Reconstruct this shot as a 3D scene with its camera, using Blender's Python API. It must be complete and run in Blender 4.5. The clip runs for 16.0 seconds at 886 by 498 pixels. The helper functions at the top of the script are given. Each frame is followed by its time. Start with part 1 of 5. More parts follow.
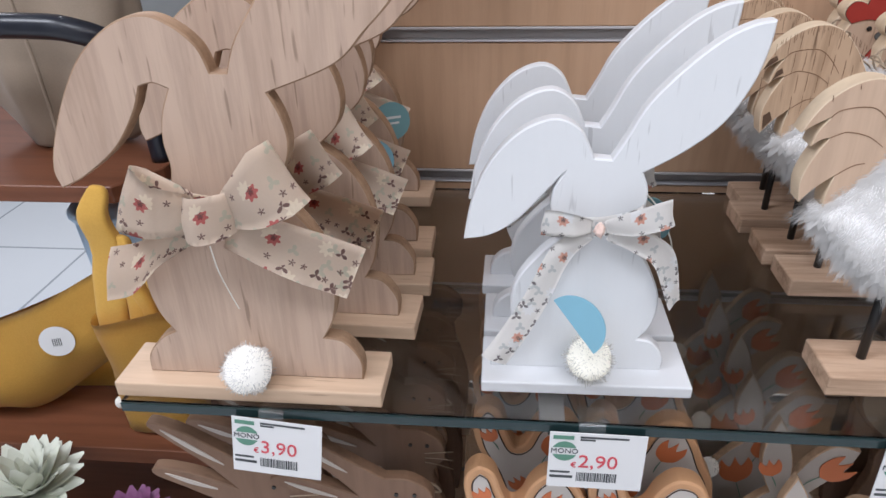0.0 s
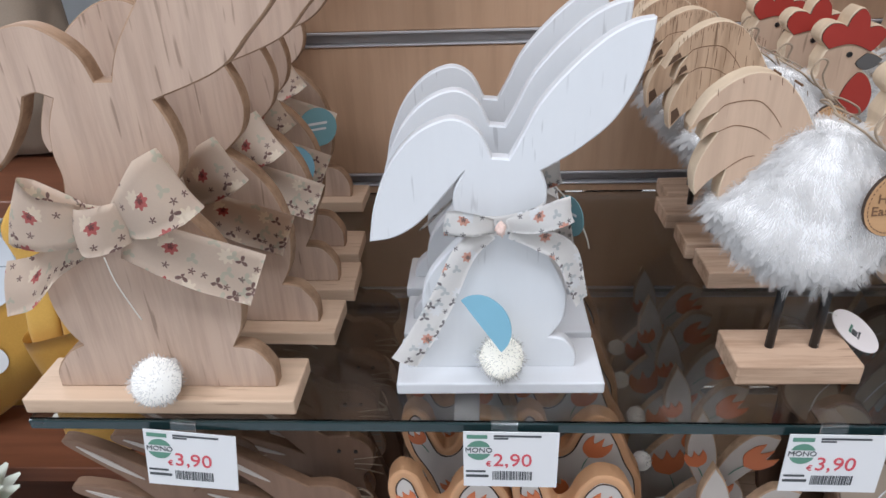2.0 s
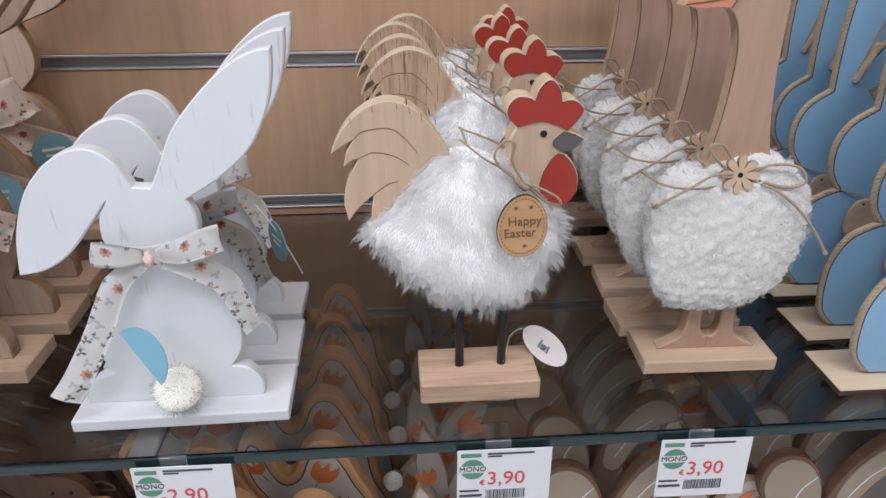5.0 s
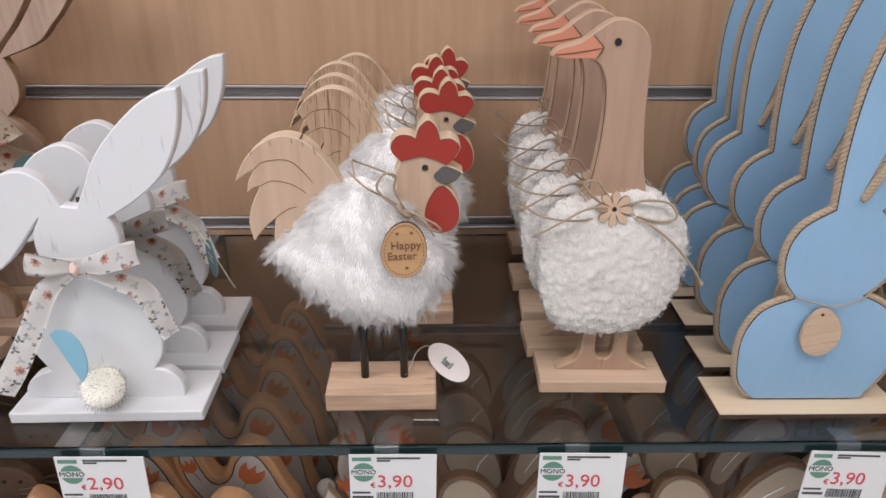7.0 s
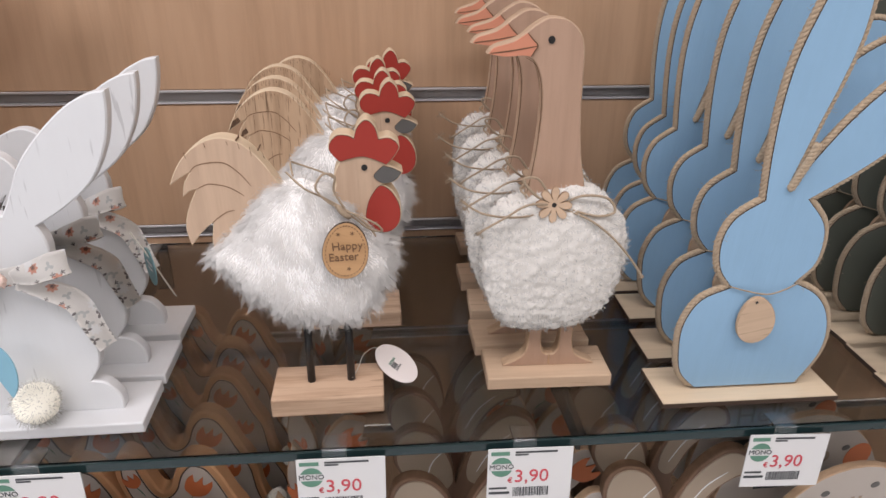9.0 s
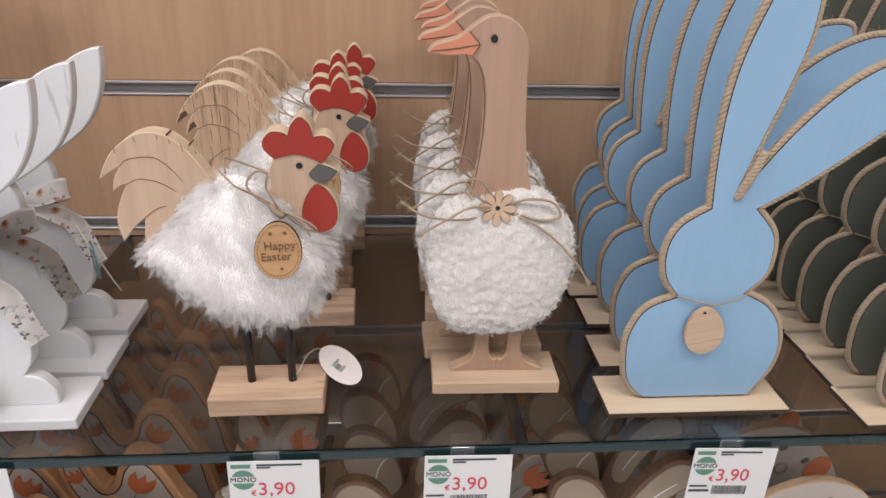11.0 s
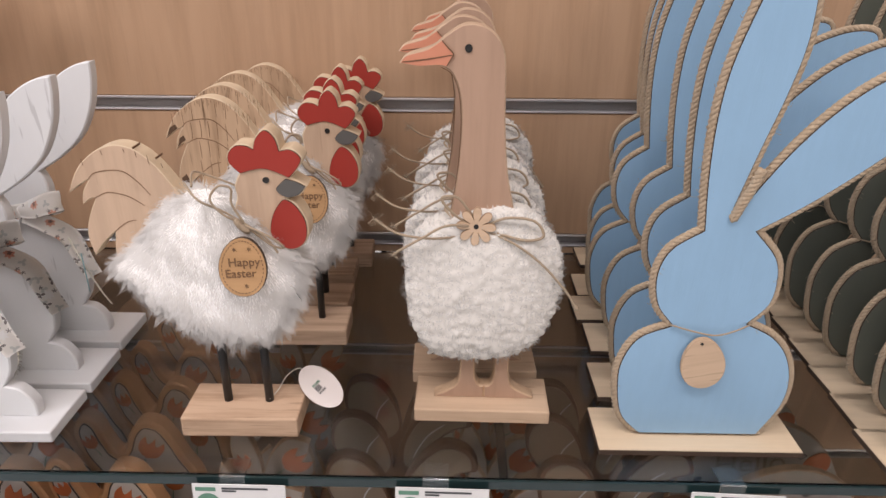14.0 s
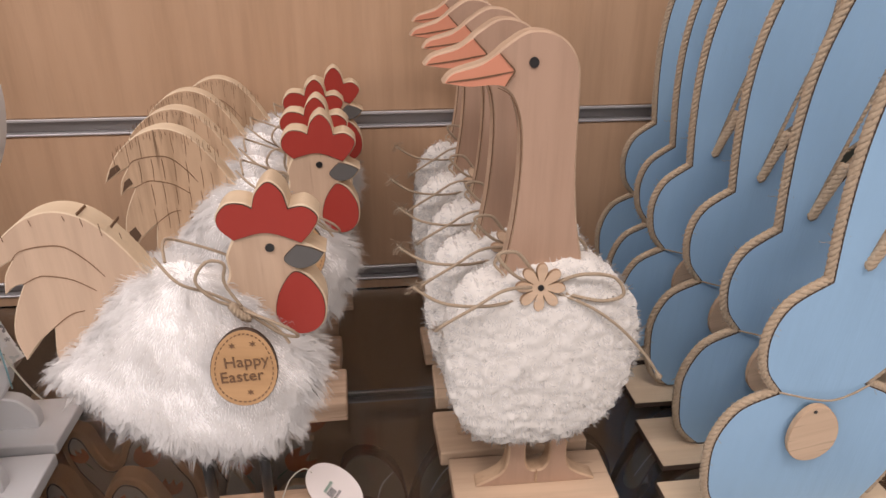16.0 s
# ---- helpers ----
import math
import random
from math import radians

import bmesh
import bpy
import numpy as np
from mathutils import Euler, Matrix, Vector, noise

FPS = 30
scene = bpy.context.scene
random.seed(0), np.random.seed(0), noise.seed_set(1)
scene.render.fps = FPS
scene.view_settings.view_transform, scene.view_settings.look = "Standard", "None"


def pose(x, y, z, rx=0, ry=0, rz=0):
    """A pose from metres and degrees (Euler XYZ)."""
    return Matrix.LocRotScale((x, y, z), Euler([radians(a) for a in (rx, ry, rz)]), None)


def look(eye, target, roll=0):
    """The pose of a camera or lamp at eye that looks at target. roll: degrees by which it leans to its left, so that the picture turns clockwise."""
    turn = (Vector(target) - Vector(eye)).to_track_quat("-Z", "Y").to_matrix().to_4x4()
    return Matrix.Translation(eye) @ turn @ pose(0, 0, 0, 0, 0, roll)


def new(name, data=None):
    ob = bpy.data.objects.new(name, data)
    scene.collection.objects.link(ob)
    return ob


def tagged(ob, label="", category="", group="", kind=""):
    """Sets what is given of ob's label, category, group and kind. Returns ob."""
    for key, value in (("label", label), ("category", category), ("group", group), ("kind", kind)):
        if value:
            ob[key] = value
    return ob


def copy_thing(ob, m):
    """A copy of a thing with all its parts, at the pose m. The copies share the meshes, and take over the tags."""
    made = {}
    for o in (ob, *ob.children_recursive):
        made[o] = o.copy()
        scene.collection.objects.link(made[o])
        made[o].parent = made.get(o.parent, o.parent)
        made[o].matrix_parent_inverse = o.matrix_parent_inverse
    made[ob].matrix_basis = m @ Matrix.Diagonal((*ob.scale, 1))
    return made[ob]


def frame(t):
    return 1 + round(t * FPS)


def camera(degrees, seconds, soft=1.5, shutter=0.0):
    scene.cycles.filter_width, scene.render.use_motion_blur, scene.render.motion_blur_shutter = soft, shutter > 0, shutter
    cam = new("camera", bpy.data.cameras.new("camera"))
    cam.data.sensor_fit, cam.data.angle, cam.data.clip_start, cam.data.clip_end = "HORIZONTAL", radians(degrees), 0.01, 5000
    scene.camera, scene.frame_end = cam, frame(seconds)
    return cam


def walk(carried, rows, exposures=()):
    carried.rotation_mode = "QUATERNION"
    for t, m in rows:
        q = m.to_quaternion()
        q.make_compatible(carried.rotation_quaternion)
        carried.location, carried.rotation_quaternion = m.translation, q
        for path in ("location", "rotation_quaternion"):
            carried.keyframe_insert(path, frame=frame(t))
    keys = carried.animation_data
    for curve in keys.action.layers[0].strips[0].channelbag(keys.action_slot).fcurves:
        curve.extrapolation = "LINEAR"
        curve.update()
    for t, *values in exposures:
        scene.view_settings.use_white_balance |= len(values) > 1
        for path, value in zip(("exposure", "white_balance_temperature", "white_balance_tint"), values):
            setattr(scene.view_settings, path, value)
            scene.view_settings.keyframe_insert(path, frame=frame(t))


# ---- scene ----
cam = camera(66.1, 16.0)
PATH = [
    (0, (0.015, -0.03, 1.413), (-0.17, 1.706, 0.437), -1.5),
    (0.5, (0.04, -0.026, 1.409), (-0.198, 1.704, 0.435), -1.0),
    (1, (0.057, -0.029, 1.404), (-0.216, 1.696, 0.431), -1.8),
    (1.5, (0.061, -0.029, 1.407), (-0.17, 1.698, 0.425), -2.2),
    (2, (0.059, -0.028, 1.41), (-0.056, 1.721, 0.446), -2.2),
    (2.5, (0.053, -0.031, 1.411), (0.068, 1.729, 0.46), -2.4),
    (3, (0.078, -0.022, 1.41), (0.175, 1.734, 0.456), -1.8),
    (3.5, (0.136, -0.018, 1.41), (0.255, 1.746, 0.475), 0.0),
    (4, (0.17, -0.023, 1.412), (0.277, 1.732, 0.458), 0.2),
    (4.5, (0.193, -0.028, 1.411), (0.315, 1.731, 0.466), 0.3),
    (5, (0.217, -0.027, 1.413), (0.346, 1.741, 0.488), 0.0),
    (5.2, (0.228, -0.026, 1.415), (0.351, 1.737, 0.478), 0.2),
    (7.3, (0.3143, -0.076, 1.4317), (0.3488, 1.7343, 0.5813), 0.33),
    (7.5, (0.318, -0.077, 1.431), (0.361, 1.734, 0.583), 0.4),
    (8, (0.329, -0.08, 1.429), (0.397, 1.733, 0.588), 0.6),
    (8.2, (0.3317, -0.0808, 1.4285), (0.406, 1.7328, 0.5892), 0.65),
    (10.3, (0.287, -0.059, 1.425), (0.594, 1.726, 0.577), -0.1),
    (10.5, (0.302, -0.059, 1.426), (0.583, 1.733, 0.583), 0.3),
    (11, (0.363, -0.065, 1.428), (0.51, 1.736, 0.57), 1.6),
    (11.5, (0.403, -0.069, 1.426), (0.432, 1.735, 0.563), 1.2),
    (12, (0.425, -0.072, 1.426), (0.368, 1.74, 0.58), 0.9),
    (12.5, (0.442, -0.076, 1.419), (0.328, 1.743, 0.595), 1.5),
    (13, (0.447, -0.075, 1.419), (0.322, 1.747, 0.603), 1.4),
    (13.5, (0.443, -0.07, 1.421), (0.358, 1.755, 0.607), 0.7),
    (14, (0.42, -0.045, 1.421), (0.39, 1.781, 0.605), 0.3),
    (14.5, (0.398, -0.01, 1.419), (0.424, 1.812, 0.596), 0.1),
    (15, (0.38, 0.021, 1.417), (0.475, 1.842, 0.597), 0.1),
    (15.5, (0.365, 0.046, 1.417), (0.509, 1.862, 0.591), 0.1),
    (16, (0.349, 0.065, 1.417), (0.564, 1.869, 0.581), 0.2),
]
walk(cam, [(t, look(eye, target, roll)) for t, eye, target, roll in PATH],
     [(0, 0.05, 6200, 14), (2, 0.02, 6080, 12), (5, -0.06, 6200, 14), (7.5, -0.03, 6750, 17), (12, 0.03, 6900, 18), (14.5, 0.04, 7200, 21), (16, 0.0, 7350, 23)])
from mathutils.geometry import tessellate_polygon


# ---------------------------------------------------------------- light
world = bpy.data.worlds.new("shop_world")
scene.world = world
world.use_nodes = True
world.node_tree.nodes["Background"].inputs[0].default_value = (0.9, 0.93, 1.0, 1)
world.node_tree.nodes["Background"].inputs[1].default_value = 0.12


def assumed_panel(x, y, w, d, power, colour):
    lamp = bpy.data.lights.new("ceiling_panel_light", "AREA")
    lamp.shape, lamp.size, lamp.size_y, lamp.energy, lamp.color = "RECTANGLE", w, d, power, colour
    ob = new("ceiling_panel_light", lamp)
    ob.matrix_basis = pose(x, y, 2.94)
    return tagged(ob, "assumed white panel light, unseen above the shop", "ceiling light", "ceiling lights")


COOL, WARM = (0.93, 0.96, 1.0), (1.0, 0.95, 0.9)
# unseen overhead lamps, assumed from the bright top edges
assumed_panel(-1.4, -0.3, 1.2, 0.5, 35, COOL)
assumed_panel(0.2, -0.6, 1.2, 0.5, 21, COOL)
assumed_panel(2.0, -0.6, 1.2, 0.5, 16, WARM)
# unseen front pair, added to brighten the faces and the fur
assumed_panel(-0.9, -2.4, 1.2, 0.5, 21, COOL)
assumed_panel(1.6, -2.4, 1.2, 0.5, 22, WARM)
assumed_panel(-1.6, 2.2, 1.2, 0.5, 40, COOL)


# ---------------------------------------------------------------- materials
class Nodes:
    def __init__(self, name):
        self.mat = bpy.data.materials.new(name)
        self.mat.use_nodes = True
        self.tree = self.mat.node_tree
        self.bsdf = self.tree.nodes["Principled BSDF"]

    def add(self, kind, **values):
        node = self.tree.nodes.new(kind)
        for key, value in values.items():
            if key in node.inputs:
                node.inputs[key].default_value = value
        return node

    def link(self, a, b):
        self.tree.links.new(a, b)

    def math(self, op, a, b=None):
        node = self.tree.nodes.new("ShaderNodeMath")
        node.operation = op
        for i, v in enumerate((a, b)):
            if v is None:
                continue
            if isinstance(v, (int, float)):
                node.inputs[i].default_value = v
            else:
                self.link(v, node.inputs[i])
        return node.outputs[0]

    def coords(self, scale=(1, 1, 1), vary=True):
        tex = self.add("ShaderNodeTexCoord")
        mp = self.add("ShaderNodeMapping")
        mp.inputs["Scale"].default_value = scale
        self.link(tex.outputs["Object"], mp.inputs[0])
        if vary:
            info = self.add("ShaderNodeObjectInfo")
            self.link(self.math("MULTIPLY", info.outputs["Random"], 7.0), mp.inputs["Location"])
        return mp.outputs[0]

    def noise(self, vec, scale, detail=4.0, rough=0.55):
        n = self.add("ShaderNodeTexNoise", Scale=scale, Detail=detail, Roughness=rough)
        self.link(vec, n.inputs["Vector"])
        return n.outputs["Fac"]

    def ramp(self, fac, stops):
        r = self.add("ShaderNodeValToRGB")
        while len(r.color_ramp.elements) < len(stops):
            r.color_ramp.elements.new(0.5)
        for el, (p, c) in zip(r.color_ramp.elements, stops):
            el.position = p
            el.color = (*c, 1) if len(c) == 3 else c
        self.link(fac, r.inputs[0])
        return r.outputs[0]

    def mix(self, fac, a, b, mode="MIX"):
        m = self.tree.nodes.new("ShaderNodeMix")
        m.data_type, m.blend_type = "RGBA", mode
        for v, i in ((fac, 0), (a, 6), (b, 7)):
            if isinstance(v, (int, float)):
                m.inputs[i].default_value = v
            elif isinstance(v, tuple):
                m.inputs[i].default_value = (*v, 1)
            else:
                self.link(v, m.inputs[i])
        return m.outputs[2]

    def bump(self, height, strength=0.2, distance=0.001):
        b = self.add("ShaderNodeBump", Strength=strength, Distance=distance)
        self.link(height, b.inputs["Height"])
        self.link(b.outputs[0], self.bsdf.inputs["Normal"])

    def done(self, colour, rough=0.6, metal=0.0, spec=0.5):
        s = self.bsdf.inputs
        if isinstance(colour, tuple):
            s["Base Color"].default_value = (*colour, 1)
        else:
            self.link(colour, s["Base Color"])
        if isinstance(rough, (int, float)):
            s["Roughness"].default_value = rough
        else:
            self.link(rough, s["Roughness"])
        s["Metallic"].default_value = metal
        s["Specular IOR Level"].default_value = spec
        return self.mat


def wood(name, light, dark, grain="z", streak=0.35, rough=0.62, fine=1.0, tone=0.16, crack=0.0):
    """Timber with long grain along one axis, darker streaks and a slight change of tone from piece to piece."""
    n = Nodes(name)
    long, cross = 9.0 * fine, 130.0 * fine
    scale = {"z": (cross, cross, long), "x": (long, cross, cross)}[grain]
    vec = n.coords(scale)
    wide = n.noise(n.coords(tuple(s * 0.28 for s in scale)), 1.0, 3.0)
    fibre = n.noise(vec, 1.0, 6.0, 0.65)
    c = n.ramp(wide, [(0.3, dark), (0.62, light)])
    lines = n.ramp(fibre, [(0.36, (0, 0, 0)), (0.56, (1, 1, 1))])
    c = n.mix(streak, c, n.mix(lines, tuple(v * 0.6 for v in dark), light))
    if crack:
        slit = n.noise(n.coords({"z": (330, 330, 26), "x": (26, 330, 330)}[grain]), 1.0, 1.5, 0.4)
        patch = n.noise(n.coords({"z": (60, 60, 9), "x": (9, 60, 60)}[grain]), 1.0, 2.0)
        mark = n.math("MULTIPLY", n.ramp(slit, [(0.29, (1, 1, 1)), (0.34, (0, 0, 0))]), n.ramp(patch, [(0.45, (0, 0, 0)), (0.55, (1, 1, 1))]))
        c = n.mix(n.math("MULTIPLY", mark, crack), c, (0.10, 0.055, 0.03))
    info = n.add("ShaderNodeObjectInfo")
    c = n.mix(n.math("MULTIPLY", info.outputs["Random"], tone), c, tuple(v * 0.72 for v in dark))
    n.bump(fibre, 0.35, 0.0006)
    return n.done(c, rough, spec=0.3)


def paint(name, colour, rough=0.5, grain=0.06, wear=None, bump=0.15):
    n = Nodes(name)
    big = n.noise(n.coords((1, 1, 1)), 28.0, 4.0)
    fine_grain = n.noise(n.coords((220, 220, 26)), 1.0, 4.0)
    c = n.mix(n.math("MULTIPLY", big, grain * 3), colour, tuple(v * 0.78 for v in colour))
    c = n.mix(n.math("MULTIPLY", fine_grain, grain * 2), c, tuple(v * 0.7 for v in colour))
    if wear:
        slit = n.noise(n.coords((300, 300, 30)), 1.0, 1.5, 0.4)
        patch = n.noise(n.coords((45, 45, 12)), 1.0, 2.0)
        mark = n.math("MULTIPLY", n.ramp(slit, [(0.29, (1, 1, 1)), (0.34, (0, 0, 0))]), n.ramp(patch, [(0.46, (0, 0, 0)), (0.58, (1, 1, 1))]))
        c = n.mix(n.math("MULTIPLY", mark, 0.45), c, wear)
    n.bump(fine_grain, bump, 0.0006)
    return n.done(c, rough, spec=0.35)


def plain(name, colour, rough=0.6, metal=0.0, vary=0.12, scale=60.0):
    n = Nodes(name)
    f = n.noise(n.coords((1, 1, 1)), scale, 4.0)
    c = n.mix(n.math("MULTIPLY", f, vary * 2), colour, tuple(v * 0.6 for v in colour))
    n.bump(f, 0.1, 0.0005)
    return n.done(c, rough, metal)


def yarn(name, light, dark, scale=900.0, rough=0.9):
    n = Nodes(name)
    f = n.noise(n.coords((1, 1, 1)), scale, 3.0)
    g = n.noise(n.coords((1, 1, 1)), 40.0, 3.0)
    c = n.mix(f, dark, light)
    c = n.mix(n.math("MULTIPLY", g, 0.35), c, tuple(v * 0.75 for v in light))
    n.bump(f, 0.5, 0.0005)
    n.bsdf.inputs["Sheen Weight"].default_value = 0.15
    return n.done(c, rough, spec=0.15)


def fur(name, light, shade, soft=0.0):
    n = Nodes(name)
    g = n.noise(n.coords((1, 1, 1)), 55.0, 3.0)
    geo = n.add("ShaderNodeNewGeometry")
    c = n.mix(n.math("MULTIPLY", g, 0.6), light, shade)
    c = n.mix(n.math("MULTIPLY", geo.outputs["Random Per Island"], 0.15), c, tuple(v * 0.88 for v in shade))
    if soft:
        clear = n.add("ShaderNodeBsdfTransparent")
        both = n.add("ShaderNodeMixShader")
        both.inputs[0].default_value = soft
        glow = n.add("ShaderNodeBsdfTranslucent")
        glow.inputs["Color"].default_value = (*light, 1.0)
        strand = n.add("ShaderNodeMixShader")
        strand.inputs[0].default_value = 0.4
        n.link(n.bsdf.outputs[0], strand.inputs[1])
        n.link(glow.outputs[0], strand.inputs[2])
        n.link(strand.outputs[0], both.inputs[1])
        n.link(clear.outputs[0], both.inputs[2])
        n.link(both.outputs[0], n.tree.nodes["Material Output"].inputs["Surface"])
    return n.done(c, 1.0, spec=0.0)


def floral(name, cloth, petal, leaf, dark, cell=62.0, amount=1.0):
    """Printed cotton: blooms, sprigs and pale daisies, each drawn round the centres of scattered cells."""
    n = Nodes(name)
    c = n.mix(n.math("MULTIPLY", n.noise(n.coords((1, 1, 1)), 700.0, 2.0), 0.25), cloth, tuple(v * 0.8 for v in cloth))

    def sprays(colour, scale, radius, lobes, keep, shift, base, deep=0.34):
        tex = n.add("ShaderNodeUVMap")
        mp = n.add("ShaderNodeMapping")
        mp.inputs["Scale"].default_value = (scale, scale, scale)
        mp.inputs["Location"].default_value = (shift, shift * 0.7, 0)
        n.link(tex.outputs[0], mp.inputs[0])
        v = n.add("ShaderNodeTexVoronoi", Scale=1.0)
        v.voronoi_dimensions = "2D"
        n.link(mp.outputs[0], v.inputs["Vector"])
        sub = n.tree.nodes.new("ShaderNodeVectorMath")
        sub.operation = "SUBTRACT"
        n.link(mp.outputs[0], sub.inputs[0])
        n.link(v.outputs["Position"], sub.inputs[1])
        sep = n.add("ShaderNodeSeparateXYZ")
        n.link(sub.outputs[0], sep.inputs[0])
        ang = n.math("ARCTAN2", sep.outputs[0], sep.outputs[1])
        wave = n.math("ADD", n.math("MULTIPLY", n.math("COSINE", n.math("MULTIPLY", ang, lobes)), deep), 0.72)
        inside = n.math("LESS_THAN", v.outputs["Distance"], n.math("MULTIPLY", wave, radius))
        pick = n.add("ShaderNodeSeparateColor")
        n.link(v.outputs["Color"], pick.inputs[0])
        kept = n.math("LESS_THAN", pick.outputs[0], keep)
        return n.mix(n.math("MULTIPLY", n.math("MULTIPLY", inside, kept), 0.92), base, colour)

    c = sprays(tuple(min(0.86, v * 1.22) for v in cloth), cell * 0.8, 0.34, 8, 0.4, 3.1, c, 0.16)
    c = sprays(leaf, cell * 1.35, 0.33, 3, 0.36, 1.7, c, 0.42)
    c = sprays(petal, cell * 0.95, 0.36, 7, 0.26 * amount, 0.4, c, 0.14)
    c = sprays(tuple(v * 0.55 for v in petal), cell * 0.95, 0.13, 5, 0.26 * amount, 0.4, c, 0.2)
    c = sprays(dark, cell * 1.5, 0.30, 3, 0.20 * amount, 5.3, c, 0.66)
    c = sprays(dark, cell * 2.1, 0.27, 5, 0.17 * amount, 8.3, c, 0.5)
    n.bump(n.noise(n.coords((1, 1, 1)), 1500.0, 2.0), 0.25, 0.0003)
    n.bsdf.inputs["Sheen Weight"].default_value = 0.1
    return n.done(c, 0.85, spec=0.15)


def glass(name, tint):
    n = Nodes(name)
    n.bsdf.inputs["Transmission Weight"].default_value = 1.0
    n.bsdf.inputs["IOR"].default_value = 1.45
    return n.done(tint, 0.02)


def tiles(name):
    n = Nodes(name)
    b = n.add("ShaderNodeTexBrick", Scale=1.0)
    b.offset = 0.0
    b.inputs["Color1"].default_value = (0.80, 0.82, 0.84, 1)
    b.inputs["Color2"].default_value = (0.76, 0.79, 0.82, 1)
    b.inputs["Mortar"].default_value = (0.42, 0.45, 0.48, 1)
    b.inputs["Mortar Size"].default_value = 0.006
    b.inputs["Brick Width"].default_value = 0.6
    b.inputs["Row Height"].default_value = 0.6
    n.link(n.coords((1, 1, 1), False), b.inputs["Vector"])
    return n.done(b.outputs[0], 0.25)


M_OAK = wood("pale_sanded_timber", (0.57, 0.42, 0.325), (0.455, 0.32, 0.24), "z", 0.32, fine=1.15, crack=0.5)
M_OAK_BASE = wood("pale_sanded_board", (0.63, 0.46, 0.325), (0.52, 0.36, 0.245), "x", 0.25, fine=0.8, crack=0.3)
M_OAK_EDGE = wood("sawn_timber_edge", (0.55, 0.38, 0.25), (0.38, 0.24, 0.15), "x", 0.4)
M_OAK_CUT = wood("browned_sawn_edge", (0.40, 0.26, 0.165), (0.26, 0.155, 0.09), "x", 0.4)
M_BEECH = wood("tan_smooth_timber", (0.46, 0.30, 0.215), (0.39, 0.25, 0.175), "z", 0.22, fine=0.7)
M_BEECH_EDGE = wood("tan_sawn_edge", (0.56, 0.40, 0.285), (0.44, 0.295, 0.20), "x", 0.3)
# brown wood with the dimness under the upper shelf put into the colour
M_BROWN = wood("brown_shaded_timber", (0.215, 0.128, 0.084), (0.155, 0.09, 0.058), "z", 0.25, fine=0.7)
M_PINE = wood("pine_block", (0.62, 0.44, 0.315), (0.42, 0.26, 0.16), "x", 0.55, fine=0.75, crack=0.45)
M_TAIL = wood("pale_tail_timber", (0.60, 0.43, 0.31), (0.48, 0.325, 0.22), "z", 0.25, fine=0.7, crack=0.5)
M_TAIL_ROUGH = wood("streaked_tail_timber", (0.60, 0.42, 0.28), (0.45, 0.29, 0.175), "z", 0.5, fine=0.85, crack=0.8)
M_PLY = wood("pale_plywood", (0.70, 0.56, 0.40), (0.60, 0.46, 0.32), "x", 0.2, fine=0.8)
M_BURNT = plain("burnt_plywood_edge", (0.06, 0.035, 0.022), 0.8)
M_TIP_DARK = plain("dark_brown_timber", (0.13, 0.075, 0.045), 0.85, 0.3)
M_ENGRAVE = plain("scorched_line", (0.16, 0.085, 0.045), 0.85)
# brown of the carved lines together with the shade in them
M_LINE_BROWN = plain("brown_shaded_line", (0.24, 0.135, 0.075), 0.85, 0, 0.3)
M_TAGWOOD = wood("tan_tag_timber", (0.55, 0.33, 0.17), (0.47, 0.27, 0.13), "x", 0.2)
M_WHITE = paint("white_washed_paint", (0.735, 0.75, 0.765), 0.55, 0.05, (0.36, 0.36, 0.37))
M_WHITE_BASE = paint("white_satin_paint", (0.70, 0.71, 0.725), 0.5, 0.03)
M_BLUE = paint("powder_blue_paint", (0.30, 0.51, 0.72), 0.6, 0.13, None, 0.5)
M_GREEN = paint("dark_sage_paint", (0.125, 0.137, 0.112), 0.6, 0.08, None, 0.3)
M_RED = paint("brick_red_paint", (0.37, 0.038, 0.026), 0.55, 0.12)
M_GREY = paint("slate_grey_paint", (0.11, 0.105, 0.10), 0.5, 0.06)
M_CORAL = paint("coral_orange_paint", (0.63, 0.255, 0.16), 0.55, 0.05)
M_ORANGE = paint("bright_orange_paint", (0.60, 0.175, 0.065), 0.55, 0.06)
M_PEACH = paint("peach_wood_stain", (0.62, 0.345, 0.18), 0.6, 0.08)
M_CREAM = paint("cream_grey_paint", (0.46, 0.41, 0.365), 0.65, 0.06)
M_PANEL = paint("pale_grey_white_paint", (0.56, 0.52, 0.48), 0.6, 0.06)
# sawn edge darkened likewise for the dim lower shelf
M_BROWN_EDGE = wood("brown_shaded_edge", (0.20, 0.115, 0.07), (0.13, 0.075, 0.045), "x", 0.4)
M_INNER = paint("pale_grey_inner_ear", (0.35, 0.275, 0.205), 0.6, 0.06)
M_BLACK = plain("black_lacquer", (0.012, 0.011, 0.011), 0.4)
M_TUBE = plain("navy_black_steel", (0.012, 0.014, 0.022), 0.3)
M_ROPE = yarn("jute_rope", (0.56, 0.445, 0.325), (0.27, 0.19, 0.12), 650.0)
M_WISP = fur("fine_white_hair", (0.90, 0.89, 0.875), (0.875, 0.86, 0.845), 0.55)
M_WISP_CREAM = fur("fine_cream_hair", (0.92, 0.90, 0.83), (0.89, 0.865, 0.79), 0.6)
M_PEACH_CLOTH = plain("peach_cotton", (0.80, 0.60, 0.52), 0.85)
M_TWINE = yarn("jute_twine", (0.47, 0.37, 0.27), (0.24, 0.175, 0.115), 1100.0)
M_THREAD = yarn("white_thread", (0.75, 0.73, 0.66), (0.6, 0.57, 0.5))
